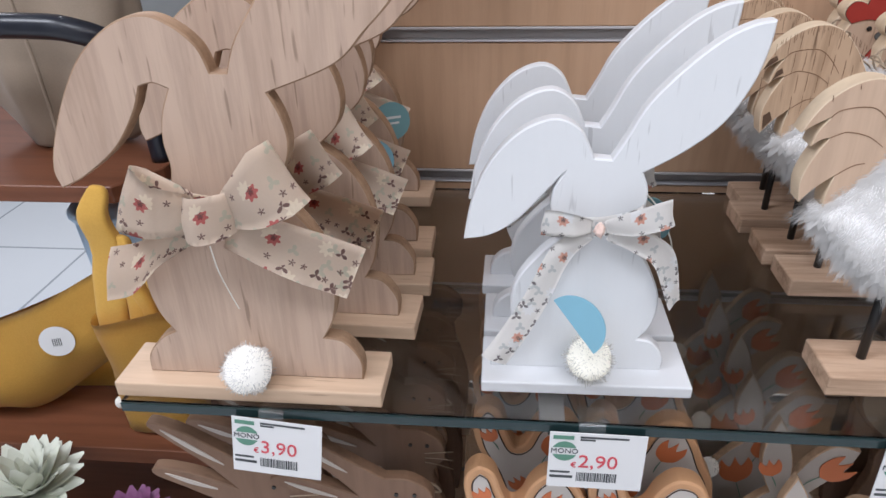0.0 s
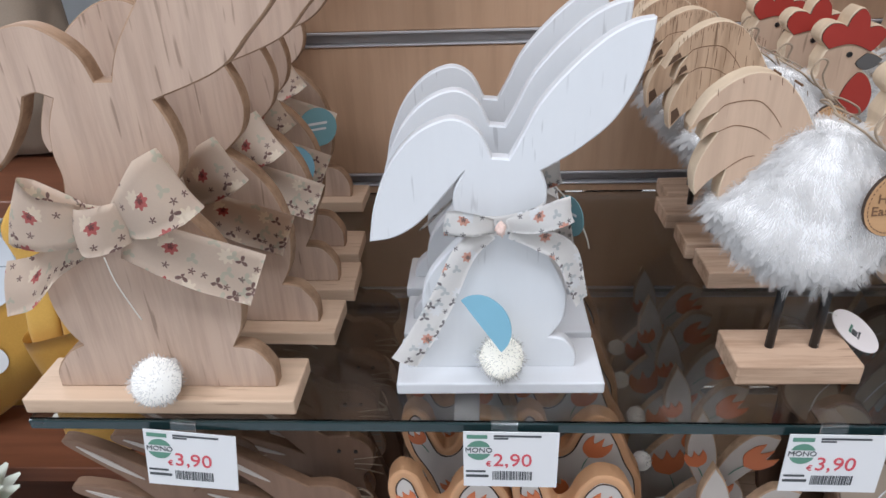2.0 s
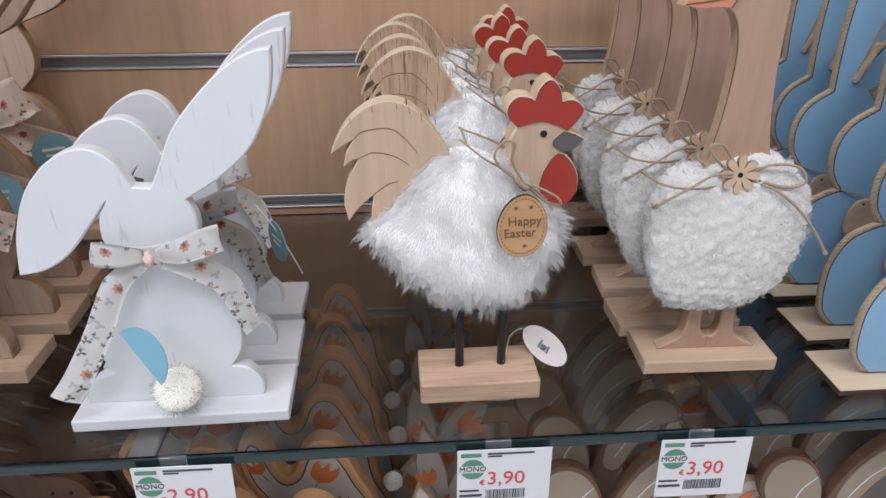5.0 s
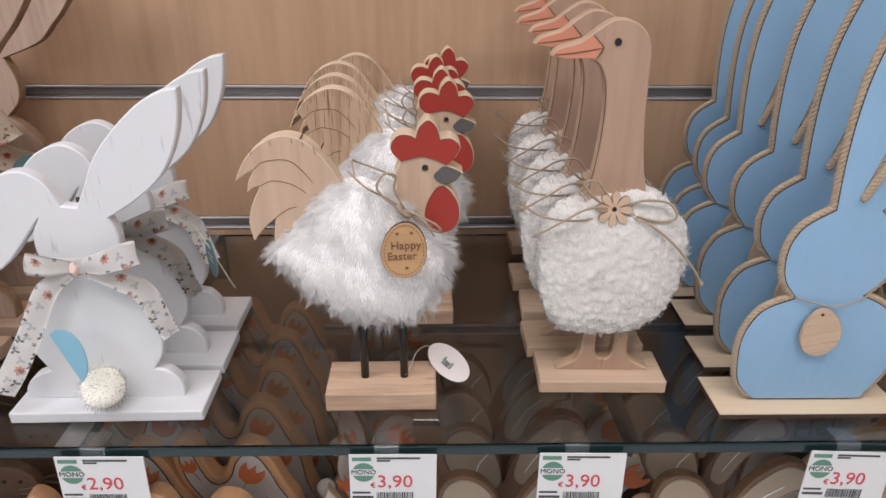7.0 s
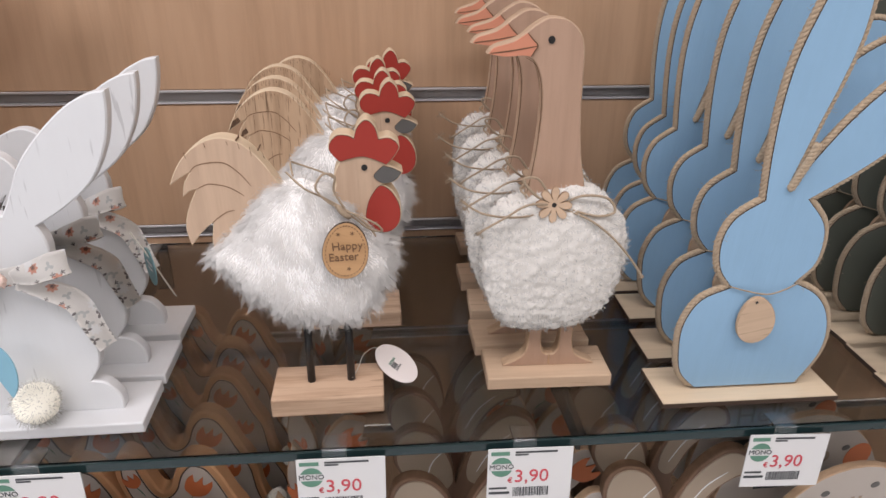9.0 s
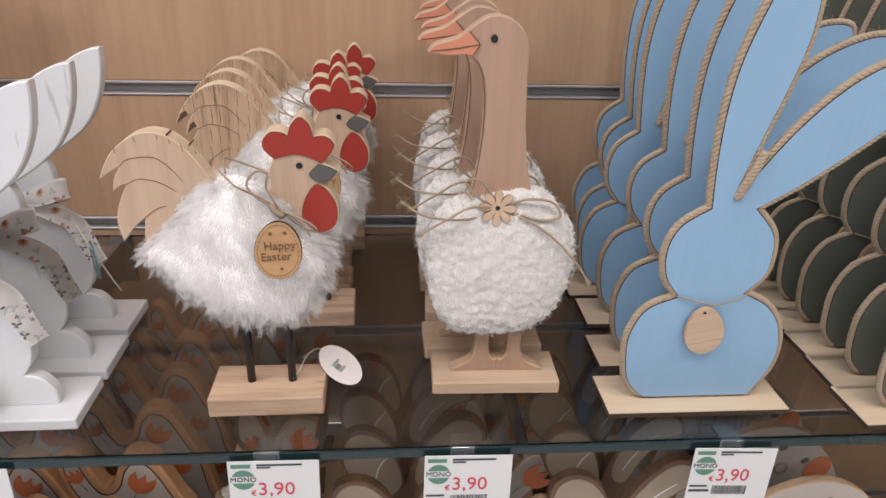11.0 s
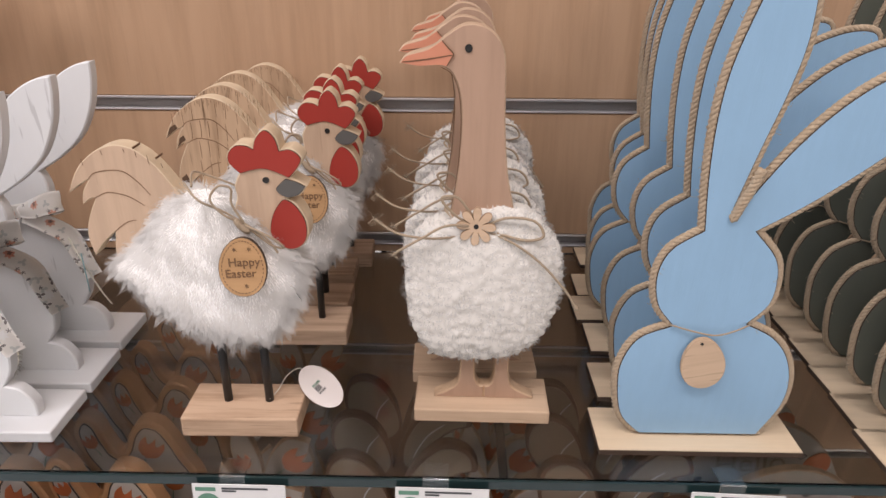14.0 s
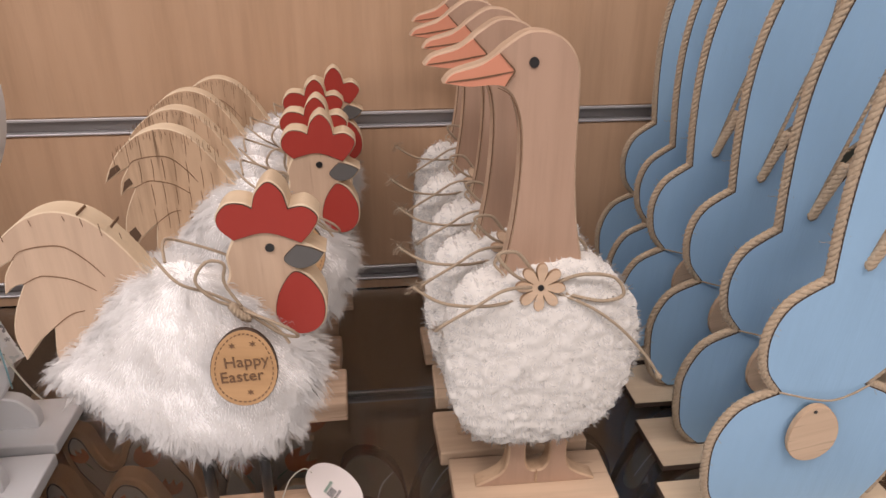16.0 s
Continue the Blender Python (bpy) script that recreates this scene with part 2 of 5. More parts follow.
M_FUR = fur("long_white_fur", (0.91, 0.90, 0.885), (0.88, 0.865, 0.85))
M_FLEECE = fur("curly_white_fleece", (0.67, 0.65, 0.615), (0.62, 0.595, 0.555))
M_POM = fur("white_yarn", (0.84, 0.82, 0.77), (0.78, 0.76, 0.70))
M_POM_CREAM = fur("cream_fluff", (0.91, 0.885, 0.79), (0.87, 0.84, 0.73))
M_FLORAL = floral("beige_floral_cotton", (0.75, 0.62, 0.50), (0.55, 0.135, 0.125), (0.60, 0.57, 0.45), (0.20, 0.11, 0.10), 66.0, 0.75)
M_FLORAL_W = floral("white_floral_cotton", (0.85, 0.83, 0.80), (0.74, 0.40, 0.30), (0.60, 0.62, 0.61), (0.20, 0.18, 0.18), 85.0, 0.8)
M_TEAL_CARD = plain("sky_blue_card", (0.21, 0.43, 0.54), 0.45, 0, 0.1)
M_TEAL_DARK = plain("teal_card", (0.16, 0.33, 0.36), 0.5, 0, 0.1)
M_CARD = plain("white_card", (0.68, 0.68, 0.68), 0.45, 0, 0.03)
M_PINK_CARD = plain("blush_white_card", (0.74, 0.68, 0.66), 0.45, 0, 0.05)
M_INK = plain("dark_ink", (0.05, 0.055, 0.06), 0.6, 0, 0.05)
M_INK_RED = plain("red_ink", (0.55, 0.07, 0.09), 0.6, 0, 0.05)
M_INK_GREEN = plain("green_ink", (0.10, 0.24, 0.17), 0.6, 0, 0.05)
M_CLIP = glass("clear_plastic", (0.95, 0.96, 0.97))
M_CLIP.node_tree.nodes["Principled BSDF"].inputs["Roughness"].default_value = 0.1
M_CLIP.node_tree.nodes["Principled BSDF"].inputs["Transmission Weight"].default_value = 1.0
M_GLASS = glass("shelf_glass", (0.71, 0.70, 0.67))
M_GLASS_EDGE = plain("dark_green_glass_edge", (0.012, 0.03, 0.032), 0.12, 0, 0.2)
M_SLAT = wood("slatwall_laminate", (0.52, 0.335, 0.215), (0.46, 0.29, 0.18), "z", 0.2, 0.45, 0.7, 0.03)
M_ALU = plain("brushed_aluminium", (0.62, 0.61, 0.62), 0.45, 0.65, 0.1)
# darker copy of the aluminium, for the shade inside the channels
M_ALU_SHADED = plain("shaded_aluminium", (0.34, 0.325, 0.32), 0.5, 0.5, 0.15)
# dark joint behind the boards; also the shade painted on the brackets
M_DARK_SHADE = plain("groove_and_shade_dark", (0.03, 0.024, 0.02), 0.7)
M_WALNUT = wood("red_brown_laminate", (0.20, 0.075, 0.038), (0.12, 0.043, 0.022), "x", 0.3, 0.35, 0.4)
M_PLINTH = wood("dark_brown_laminate", (0.10, 0.062, 0.042), (0.07, 0.042, 0.03), "x", 0.2, 0.5)
M_YELLOW = yarn("mustard_felt", (0.74, 0.435, 0.095), (0.60, 0.335, 0.065), 500.0)
M_KHAKI = yarn("khaki_canvas", (0.36, 0.285, 0.215), (0.26, 0.20, 0.15), 700.0)
M_LTBLUE = plain("light_blue_plastic", (0.50, 0.67, 0.86), 0.35)
M_PETAL = plain("greenish_white_petal", (0.72, 0.74, 0.64), 0.6)
M_PURPLE = plain("plum_petal", (0.25, 0.09, 0.20), 0.6)
M_TILE = tiles("white_floor_tile")
M_PLASTER = plain("white_plaster", (0.78, 0.78, 0.77), 0.8, 0, 0.05, 8.0)


# ---------------------------------------------------------------- building blocks
def mesh_from(name, bm, material, smooth=False):
    me = bpy.data.meshes.new(name)
    bm.normal_update()
    bm.to_mesh(me)
    bm.free()
    for m in material if isinstance(material, (list, tuple)) else [material]:
        me.materials.append(m)
    if smooth:
        me.shade_smooth()
    return me


def part(name, bm, material, parent, label="", smooth=False, m=None):
    ob = new(name, mesh_from(name, bm, material, smooth) if isinstance(bm, bmesh.types.BMesh) else bm)
    ob.parent = parent
    if m is not None:
        ob.matrix_basis = m
    return tagged(ob, label)


def thing(name, m, label, category, group=""):
    ob = new(name)
    ob.empty_display_size = 0.02
    ob.matrix_basis = m
    return tagged(ob, label, category, group)


def structure(name, bm, material, label=""):
    ob = new(name, mesh_from(name, bm, material))
    return tagged(ob, label, "", "", "structure")


def box(x0, x1, y0, y1, z0, z1, bevel=0.0, segments=2, bm=None):
    out = bm or bmesh.new()
    r = bmesh.ops.create_cube(out, size=1.0, matrix=Matrix.Translation(((x0 + x1) / 2, (y0 + y1) / 2, (z0 + z1) / 2)) @ Matrix.Diagonal((x1 - x0, y1 - y0, z1 - z0, 1)))
    if bevel:
        edges = list({e for v in r["verts"] for e in v.link_edges})
        bmesh.ops.bevel(out, geom=edges, offset=bevel, segments=segments, affect="EDGES", profile=0.5)
    return out


def spline(points, steps=7):
    """A closed outline through control points in millimetres; a third value of 1 marks a sharp corner."""
    p = [(a[0] / 1000, a[1] / 1000, len(a) > 2) for a in points]
    n, out = len(p), []
    for i in range(n):
        a, b, c, d = p[i - 1], p[i], p[(i + 1) % n], p[(i + 2) % n]
        if b[2]:
            a = (2 * b[0] - c[0], 2 * b[1] - c[1]) if c[2] else (b[0], b[1])
        if c[2]:
            d = (2 * c[0] - b[0], 2 * c[1] - b[1]) if b[2] else (c[0], c[1])
        m = 1 if b[2] and c[2] else steps
        for k in range(m):
            t = k / m
            out.append(tuple(0.5 * (2 * b[j] + (c[j] - a[j]) * t + (2 * a[j] - 5 * b[j] + 4 * c[j] - d[j]) * t * t + (3 * b[j] - a[j] - 3 * c[j] + d[j]) * t ** 3) for j in (0, 1)))
    return out


def inset(loop, by):
    """The outline drawn in by a small distance."""
    n, out = len(loop), []
    area = sum(loop[i - 1][0] * loop[i][1] - loop[i][0] * loop[i - 1][1] for i in range(n))
    sign = 1 if area > 0 else -1
    for i in range(n):
        a, b, c = Vector(loop[i - 1]), Vector(loop[i]), Vector(loop[(i + 1) % n])
        u, v = (b - a).normalized(), (c - b).normalized()
        w = Vector((-u.y - v.y, u.x + v.x))
        w = w.normalized() if w.length > 1e-6 else Vector((-u.y, u.x))
        k = max(0.45, w.dot(Vector((-u.y, u.x))))
        out.append(tuple(b + w * sign * by / k))
    return out


def cutout(loop, thick, edge=0.0012, y=0.0):
    """A sawn board with a softened edge, standing in the xz plane, its middle at y."""
    bm = bmesh.new()
    inner = inset(loop, edge)
    rings = []
    for ring, d in ((inner, -thick / 2), (loop, -thick / 2 + edge), (loop, thick / 2 - edge), (inner, thick / 2)):
        rings.append([bm.verts.new((x, y + d, z)) for x, z in ring])
    n = len(loop)
    for a, b in zip(rings, rings[1:]):
        for i in range(n):
            f = bm.faces.new((a[i], a[(i + 1) % n], b[(i + 1) % n], b[i]))
            f.smooth = False
            f.material_index = 1
    for ring in (rings[0], rings[-1]):
        for tri in tessellate_polygon([[Vector((v.co.x, v.co.z, 0.0)) for v in ring]]):
            bm.faces.new([ring[i] for i in tri])
    bmesh.ops.recalc_face_normals(bm, faces=bm.faces)
    return bm


def tube(points, radius, sides=6, closed=False, bm=None):
    bm = bm or bmesh.new()
    p = [Vector(a) for a in points]
    n, rings = len(p), []
    up = Vector((0.13, 1.0, 0.21)).normalized()
    for i in range(n):
        a = p[i - 1] if i or closed else p[i]
        b = p[(i + 1) % n] if i < n - 1 or closed else p[i]
        t = (b - a).normalized()
        u = t.cross(up)
        u = u.normalized() if u.length > 1e-4 else t.orthogonal().normalized()
        v = t.cross(u)
        r = radius[i] if isinstance(radius, (list, tuple)) else radius
        rings.append([bm.verts.new(p[i] + (u * math.cos(k) + v * math.sin(k)) * r) for k in (2 * math.pi * s / sides for s in range(sides))])
    for i in range(n if closed else n - 1):
        a, b = rings[i], rings[(i + 1) % n]
        for s in range(sides):
            bm.faces.new((a[s], a[(s + 1) % sides], b[(s + 1) % sides], b[s])).smooth = True
    if not closed:
        bm.faces.new(rings[0][::-1])
        bm.faces.new(rings[-1])
    return bm


def smooth_path(points, steps=8, closed=False):
    p = [Vector(a) for a in points]
    n, out = len(p), []
    for i in range(n if closed else n - 1):
        b, c = p[i], p[(i + 1) % n]
        a = p[i - 1] if i or closed else b
        d = p[(i + 2) % n] if i + 2 < n or closed else c
        for k in range(steps):
            t = k / steps
            out.append(0.5 * (2 * b + (c - a) * t + (2 * a - 5 * b + 4 * c - d) * t * t + (3 * b - a - 3 * c + d) * t ** 3))
    if not closed:
        out.append(p[-1])
    return out


def even(points, step, closed=True):
    """Points at even steps along a path."""
    p = [Vector(a) for a in points] + ([Vector(points[0])] if closed else [])
    out, rest = [], 0.0
    for a, b in zip(p, p[1:]):
        length = (b - a).length
        d = rest
        while d < length:
            out.append(a.lerp(b, d / length))
            d += step
        rest = d - length
    return out


def rope(path, radius, pitch, strands=3, closed=True, sides=5):
    """Twisted strands laid along a path in the xz plane."""
    p = even(path, pitch / 7, closed)
    bm, n = bmesh.new(), 0
    n = len(p)
    turns = max(1, round(n / 7))
    for s in range(strands):
        line = []
        for i in range(n):
            t = (p[(i + 1) % n] - p[i - 1]) if closed or 0 < i < n - 1 else (p[min(i + 1, n - 1)] - p[max(i - 1, 0)])
            t.normalize()
            u = Vector((0, 1, 0))
            v = t.cross(u).normalized()
            a = 2 * math.pi * (turns * i / n + s / strands)
            line.append(p[i] + (u * math.cos(a) + v * math.sin(a)) * radius * 0.42)
        tube(line, radius * 0.66, sides, closed, bm)
    return bm


def whiskers(path, count, length, seed, bm):
    """Loose fibres that stand off a rope."""
    rnd = random.Random(seed)
    for _ in range(count):
        i = rnd.randrange(len(path) - 1)
        a = Vector(path[i])
        d = Vector((rnd.uniform(-1, 1), rnd.uniform(-0.8, 0.8), rnd.uniform(-1, 1))).normalized()
        b = a + d * length * rnd.uniform(0.4, 1)
        c = b + Vector((rnd.uniform(-1, 1), rnd.uniform(-1, 1), rnd.uniform(-1, 1))) * length * 0.35
        tube([a, (a + b) / 2 + Vector((0, 0, 0.0006)), b, c], 0.00013, 3, False, bm)
    return bm


def ribbon(path, widths, across, thick=0.0006, curl=0.0):
    """A strip of cloth along a path; across gives the direction of its width at both ends. Printed by its own length and width."""
    bm = bmesh.new()
    uv = bm.loops.layers.uv.new("uv")
    p = smooth_path(path, 6)
    n, cells, rows, run = len(p), 6, [], 0.0
    where = {}
    for i, q in enumerate(p):
        t = i / (n - 1)
        if i:
            run += (q - p[i - 1]).length
        k = t * (len(widths) - 1)
        j = min(int(k), len(widths) - 2)
        w = widths[j] + (widths[j + 1] - widths[j]) * (k - j)
        a = Vector(across[j]).lerp(Vector(across[j + 1]), k - j).normalized()
        tangent = (p[min(i + 1, n - 1)] - p[max(i - 1, 0)]).normalized()
        normal = tangent.cross(a).normalized()
        row = []
        for c in range(cells + 1):
            s = c / cells - 0.5
            co = q + a * w * s + normal * (curl * math.cos(math.pi * s) * w + 0.0006 * math.sin(9 * t + 5 * s))
            v = bm.verts.new(co)
            where[v] = (run, s * w)
            row.append(v)
        rows.append(row)
    for a, b in zip(rows, rows[1:]):
        for c in range(cells):
            f = bm.faces.new((a[c], a[c + 1], b[c + 1], b[c]))
            f.smooth = True
            for lp in f.loops:
                lp[uv].uv = where[lp.vert]
    faces = bm.faces[:]
    bmesh.ops.solidify(bm, geom=faces, thickness=thick)
    return bm


def flat(loop, y0, y1):
    """A thin flat shape lying on a face in the xz plane."""
    bm = bmesh.new()
    a = [bm.verts.new((x, y0, z)) for x, z in loop]
    b = [bm.verts.new((x, y1, z)) for x, z in loop]
    n = len(loop)
    for i in range(n):
        bm.faces.new((a[i], a[(i + 1) % n], b[(i + 1) % n], b[i]))
    bm.faces.new(a)
    bm.faces.new(b)
    bm.normal_update()
    bmesh.ops.triangulate(bm, faces=[f for f in bm.faces if len(f.verts) > 4])
    bmesh.ops.recalc_face_normals(bm, faces=bm.faces)
    return bm


def flat_line(points, width, y, thick=0.00012):
    """A narrow flat strip on a face in the xz plane, through points in millimetres, thinner at its ends."""
    p = smooth_path([(a / 1000, 0, b / 1000) for a, b in points], 6)
    left, right, n = [], [], len(p)
    for i in range(n):
        t = (p[min(i + 1, n - 1)] - p[max(i - 1, 0)]).normalized()
        w = width * (0.35 + 0.65 * math.sin(math.pi * (0.08 + 0.84 * i / (n - 1)))) / 2
        left.append((p[i].x - t.z * w, p[i].z + t.x * w))
        right.append((p[i].x + t.z * w, p[i].z - t.x * w))
    return flat(left + right[::-1], y - thick, y + thick)


def ring_loop(cx, cz, rx, rz, n=28, turn=0.0, egg=0.0):
    out = []
    for i in range(n):
        a = 2 * math.pi * i / n
        x, z = rx * math.cos(a) * (1 - egg * math.sin(a)), rz * math.sin(a)
        out.append((cx + x * math.cos(turn) - z * math.sin(turn), cz + x * math.sin(turn) + z * math.cos(turn)))
    return out


def letters(text, size, material, parent, m, name="lettering", depth=0.0002):
    cu = bpy.data.curves.new("lettering", "FONT")
    cu.body, cu.size, cu.extrude, cu.align_x, cu.align_y = text, size, depth, "CENTER", "CENTER"
    cu.resolution_u = 3
    tmp = new("lettering_source", cu)
    bpy.context.view_layer.update()
    me = bpy.data.meshes.new_from_object(tmp.evaluated_get(bpy.context.evaluated_depsgraph_get()))
    bpy.data.objects.remove(tmp)
    me.materials.clear()
    me.materials.append(material)
    return part(name, me, material, parent, m=m)


def hairs(surface, count, length, width, flow, seed, lift=0.3, drop=0.2):
    """Tapered tufts on a surface: surface(random) gives a place and a normal, flow(place, normal) the way that the hair lies."""
    rnd = random.Random(seed)
    verts, faces, normals = [], [], []
    for _ in range(count):
        p, nrm = surface(rnd)
        clump = Vector((noise.noise(p * 95), noise.noise(p * 95 + Vector((9, 0, 0))), noise.noise(p * 95 + Vector((0, 9, 0)))))
        d = (flow(p, nrm) + clump * 0.5 + Vector((rnd.gauss(0, 0.13), rnd.gauss(0, 0.13), rnd.gauss(0, 0.13)))).normalized()
        side = d.cross(nrm)
        side = side.normalized() if side.length > 1e-3 else d.orthogonal().normalized()
        side = (side + nrm * rnd.uniform(-0.3, 0.3)).normalized()
        ln, w = length * rnd.uniform(0.5, 1.15) * (0.85 + 0.75 * noise.noise(p * 140 + Vector((3, 3, 3)))), width * rnd.uniform(0.6, 1.3)
        a = p - nrm * 0.001
        b = a + (d * (1 - lift) + nrm * lift) * ln * 0.45
        c = b + d * ln * 0.38
        e = c + (d * 0.9 - nrm * 0.2 + Vector((0, 0, -drop))) * ln * 0.24
        i = len(verts)
        verts += [a - side * w / 2, a + side * w / 2, c - side * w * 0.45, c + side * w * 0.45, e]
        faces += [(i, i + 1, i + 3, i + 2), (i + 2, i + 3, i + 4)]
        soft = (nrm + clump * 0.2 + Vector((0, 0, 0.12))).normalized()
        normals += [soft] * 5
    return verts, faces, normals


def blob(cx, cy, cz, rx, ry, rz, subdiv=3, rough=0.0, seed=0.0, bm=None):
    out = bm or bmesh.new()
    r = bmesh.ops.create_icosphere(out, subdivisions=subdiv, radius=1.0)
    for v in r["verts"]:
        k = 1 + rough * noise.noise(v.co * 2.3 + Vector((seed, seed * 0.7, 0)))
        v.co = Vector((cx + v.co.x * rx * k, cy + v.co.y * ry * k, cz + v.co.z * rz * k))
    for f in out.faces:
        f.smooth = True
    return out


def on_blob(cx, cy, cz, rx, ry, rz):
    def pick(rnd):
        z = rnd.uniform(-1, 1)
        a = rnd.uniform(0, 2 * math.pi)
        s = math.sqrt(1 - z * z)
        d = Vector((s * math.cos(a), s * math.sin(a), z))
        p = Vector((cx + d.x * rx, cy + d.y * ry, cz + d.z * rz))
        return p, Vector((d.x / rx, d.y / ry, d.z / rz)).normalized()
    return pick


def furry(name, core, tufts, material, parent, label="", lift=(0, 0, 0)):
    """One mesh of a soft core and its tufts."""
    me = bpy.data.meshes.new(name)
    core.normal_update()
    core_verts = [v.co.copy() for v in core.verts]
    normals = [v.normal.copy() for v in core.verts]
    core.verts.index_update()
    core_faces = [tuple(v.index for v in f.verts) for f in core.faces]
    core.free()
    verts, faces = list(core_verts), list(core_faces)
    for tv, tf, tn in tufts:
        normals += tn
        k = len(verts)
        verts += tv
        faces += [tuple(i + k for i in f) for f in tf]
    me.from_pydata([tuple(v) for v in verts], [], faces)
    me.materials.append(material)
    me.materials.append(M_WISP_CREAM if material is M_POM_CREAM else M_WISP)
    me.polygons.foreach_set("material_index", [0] * len(core_faces) + [1] * (len(faces) - len(core_faces)))
    me.shade_smooth()
    # lift tilts the shading normals up and forward, which brightens the fur
    lift = Vector(lift)
    me.normals_split_custom_set_from_vertices([tuple((v + lift).normalized()) for v in normals])
    return part(name, me, material, parent, label)


def pompom(parent, x, y, z, r, material, count, seed, label, long=0.5, width=0.0011):
    core = blob(x, y, z, r * 0.86, r * 0.86, r * 0.86, 3, 0.08, seed)
    tv = hairs(on_blob(x, y, z, r * 0.84, r * 0.84, r * 0.84), count, r * long, width, lambda p, n: n * 0.7, seed)
    return furry("pompom", core, [tv], material, parent, label, (0, -0.45, 0.35))


SHELF = 1.10


# ---------------------------------------------------------------- the shop round the shelf
structure("floor", box(-6, 6, -4, 7, -0.05, 0), M_TILE, "white glazed floor tiles with thin grey joints")
structure("ceiling", box(-6, 6, -4, 7, 3.0, 3.05), M_PLASTER, "plain white shop ceiling")
structure("wall_west", box(-6.1, -6, -4, 7, 0, 3.0), M_PLASTER)
structure("wall_east", box(6, 6.1, -4, 7, 0, 3.0), M_PLASTER)
structure("wall_south", box(-6, 6, -4.1, -4, 0, 3.0), M_PLASTER)
structure("wall_north", box(-6, 6, 7, 7.1, 0, 3.0), M_PLASTER)

# slatted display wall: boards with an aluminium channel in every joint
WALL_Y, PITCH, RAIL = 0.682, 0.1555, 1.2645
wall = structure("wall_display", box(-0.30, 2.2, WALL_Y + 0.012, WALL_Y + 0.04, 0.0, 2.2), M_DARK_SHADE, "light wood slatwall with aluminium channels")
for k in range(-8, 7):
    z = RAIL + PITCH * k
    if z + PITCH > 2.2:
        break
    part("panel", box(-0.30, 2.2, WALL_Y, WALL_Y + 0.012, z + 0.0075, z + PITCH - 0.0075, 0.0012, 1), M_SLAT, wall)
    # recess shade is put into the channel's colour; the lips stay brighter
    track = part("channel", box(-0.30, 2.2, WALL_Y + 0.008, WALL_Y + 0.0115, z - 0.0070, z + 0.0070), M_ALU_SHADED, wall, "recessed aluminium channel with its shade in the colour")
    for z0, z1 in ((0.0050, 0.0074), (-0.0074, -0.0056)):
        part("lip", box(-0.30, 2.2, WALL_Y - 0.0015, WALL_Y + 0.008, z + z0, z + z1, 0.0004, 1), M_ALU, track, "aluminium lip, brighter copy of the channel metal")


def glass_shelf(z, label):
    root = thing("glass_shelf", pose(0, 0, z), label, "shelf", "glass shelves")
    pane = part("pane", box(-0.246, 1.6, 0.304, 0.668, -0.008, -0.0004, 0.0008, 1), M_GLASS, root)
    part("edge", box(-0.245, 1.6, 0.3015, 0.3036, -0.0078, -0.0006, 0.0004, 1), M_GLASS_EDGE, root, "dark green polished glass edge")
    for x in (0.048, 0.456, 0.864, 1.272):
        # arms after the first are slimmed and darkened to sink into the shade
        wide = 0.0085 if x < 0.1 else 0.003
        arm = part("bracket", box(x - wide, x + wide, 0.309, 0.680, -0.0112, -0.0088, 0.0006, 1), M_ALU if x < 0.1 else M_DARK_SHADE, root, "metal shelf bracket")
        blade = bmesh.new()
        outline = [(0.318, -0.0114), (0.676, -0.0114), (0.676, -0.060), (0.560, -0.052), (0.318, -0.026)]
        near, far = [[blade.verts.new((x + d, y, z)) for y, z in outline] for d in (-0.0015, 0.0015)]
        blade.faces.new(near)
        blade.faces.new(far[::-1])
        for k in range(5):
            blade.faces.new((near[k], far[k], far[(k + 1) % 5], near[(k + 1) % 5]))
        bmesh.ops.recalc_face_normals(blade, faces=blade.faces)
        part("blade", blade, M_DARK_SHADE, arm, "tapered metal blade darkened for the shade under the shelf")
        part("plate", box(x - 0.012, x + 0.012, 0.6765, 0.6805, -0.070, -0.0114, 0.001, 1), M_DARK_SHADE, arm)
    return root


glass_shelf(SHELF, "clear glass shelf with a dark green edge on metal brackets")
glass_shelf(0.82, "lower clear glass shelf on metal brackets below the first")
# assumed body, added to fill the dark below the lower shelf
base = thing("display_plinth", pose(0.65, 0.5, 0), "assumed dark brown plinth under the display shelves", "plinth")
part("body", box(-0.9, 0.95, -0.16, 0.18, 0.0, 0.50, 0.003), M_PLINTH, base)
part("top", box(-0.91, 0.96, -0.18, 0.18, 0.5005, 0.52, 0.002), M_PLINTH, base)


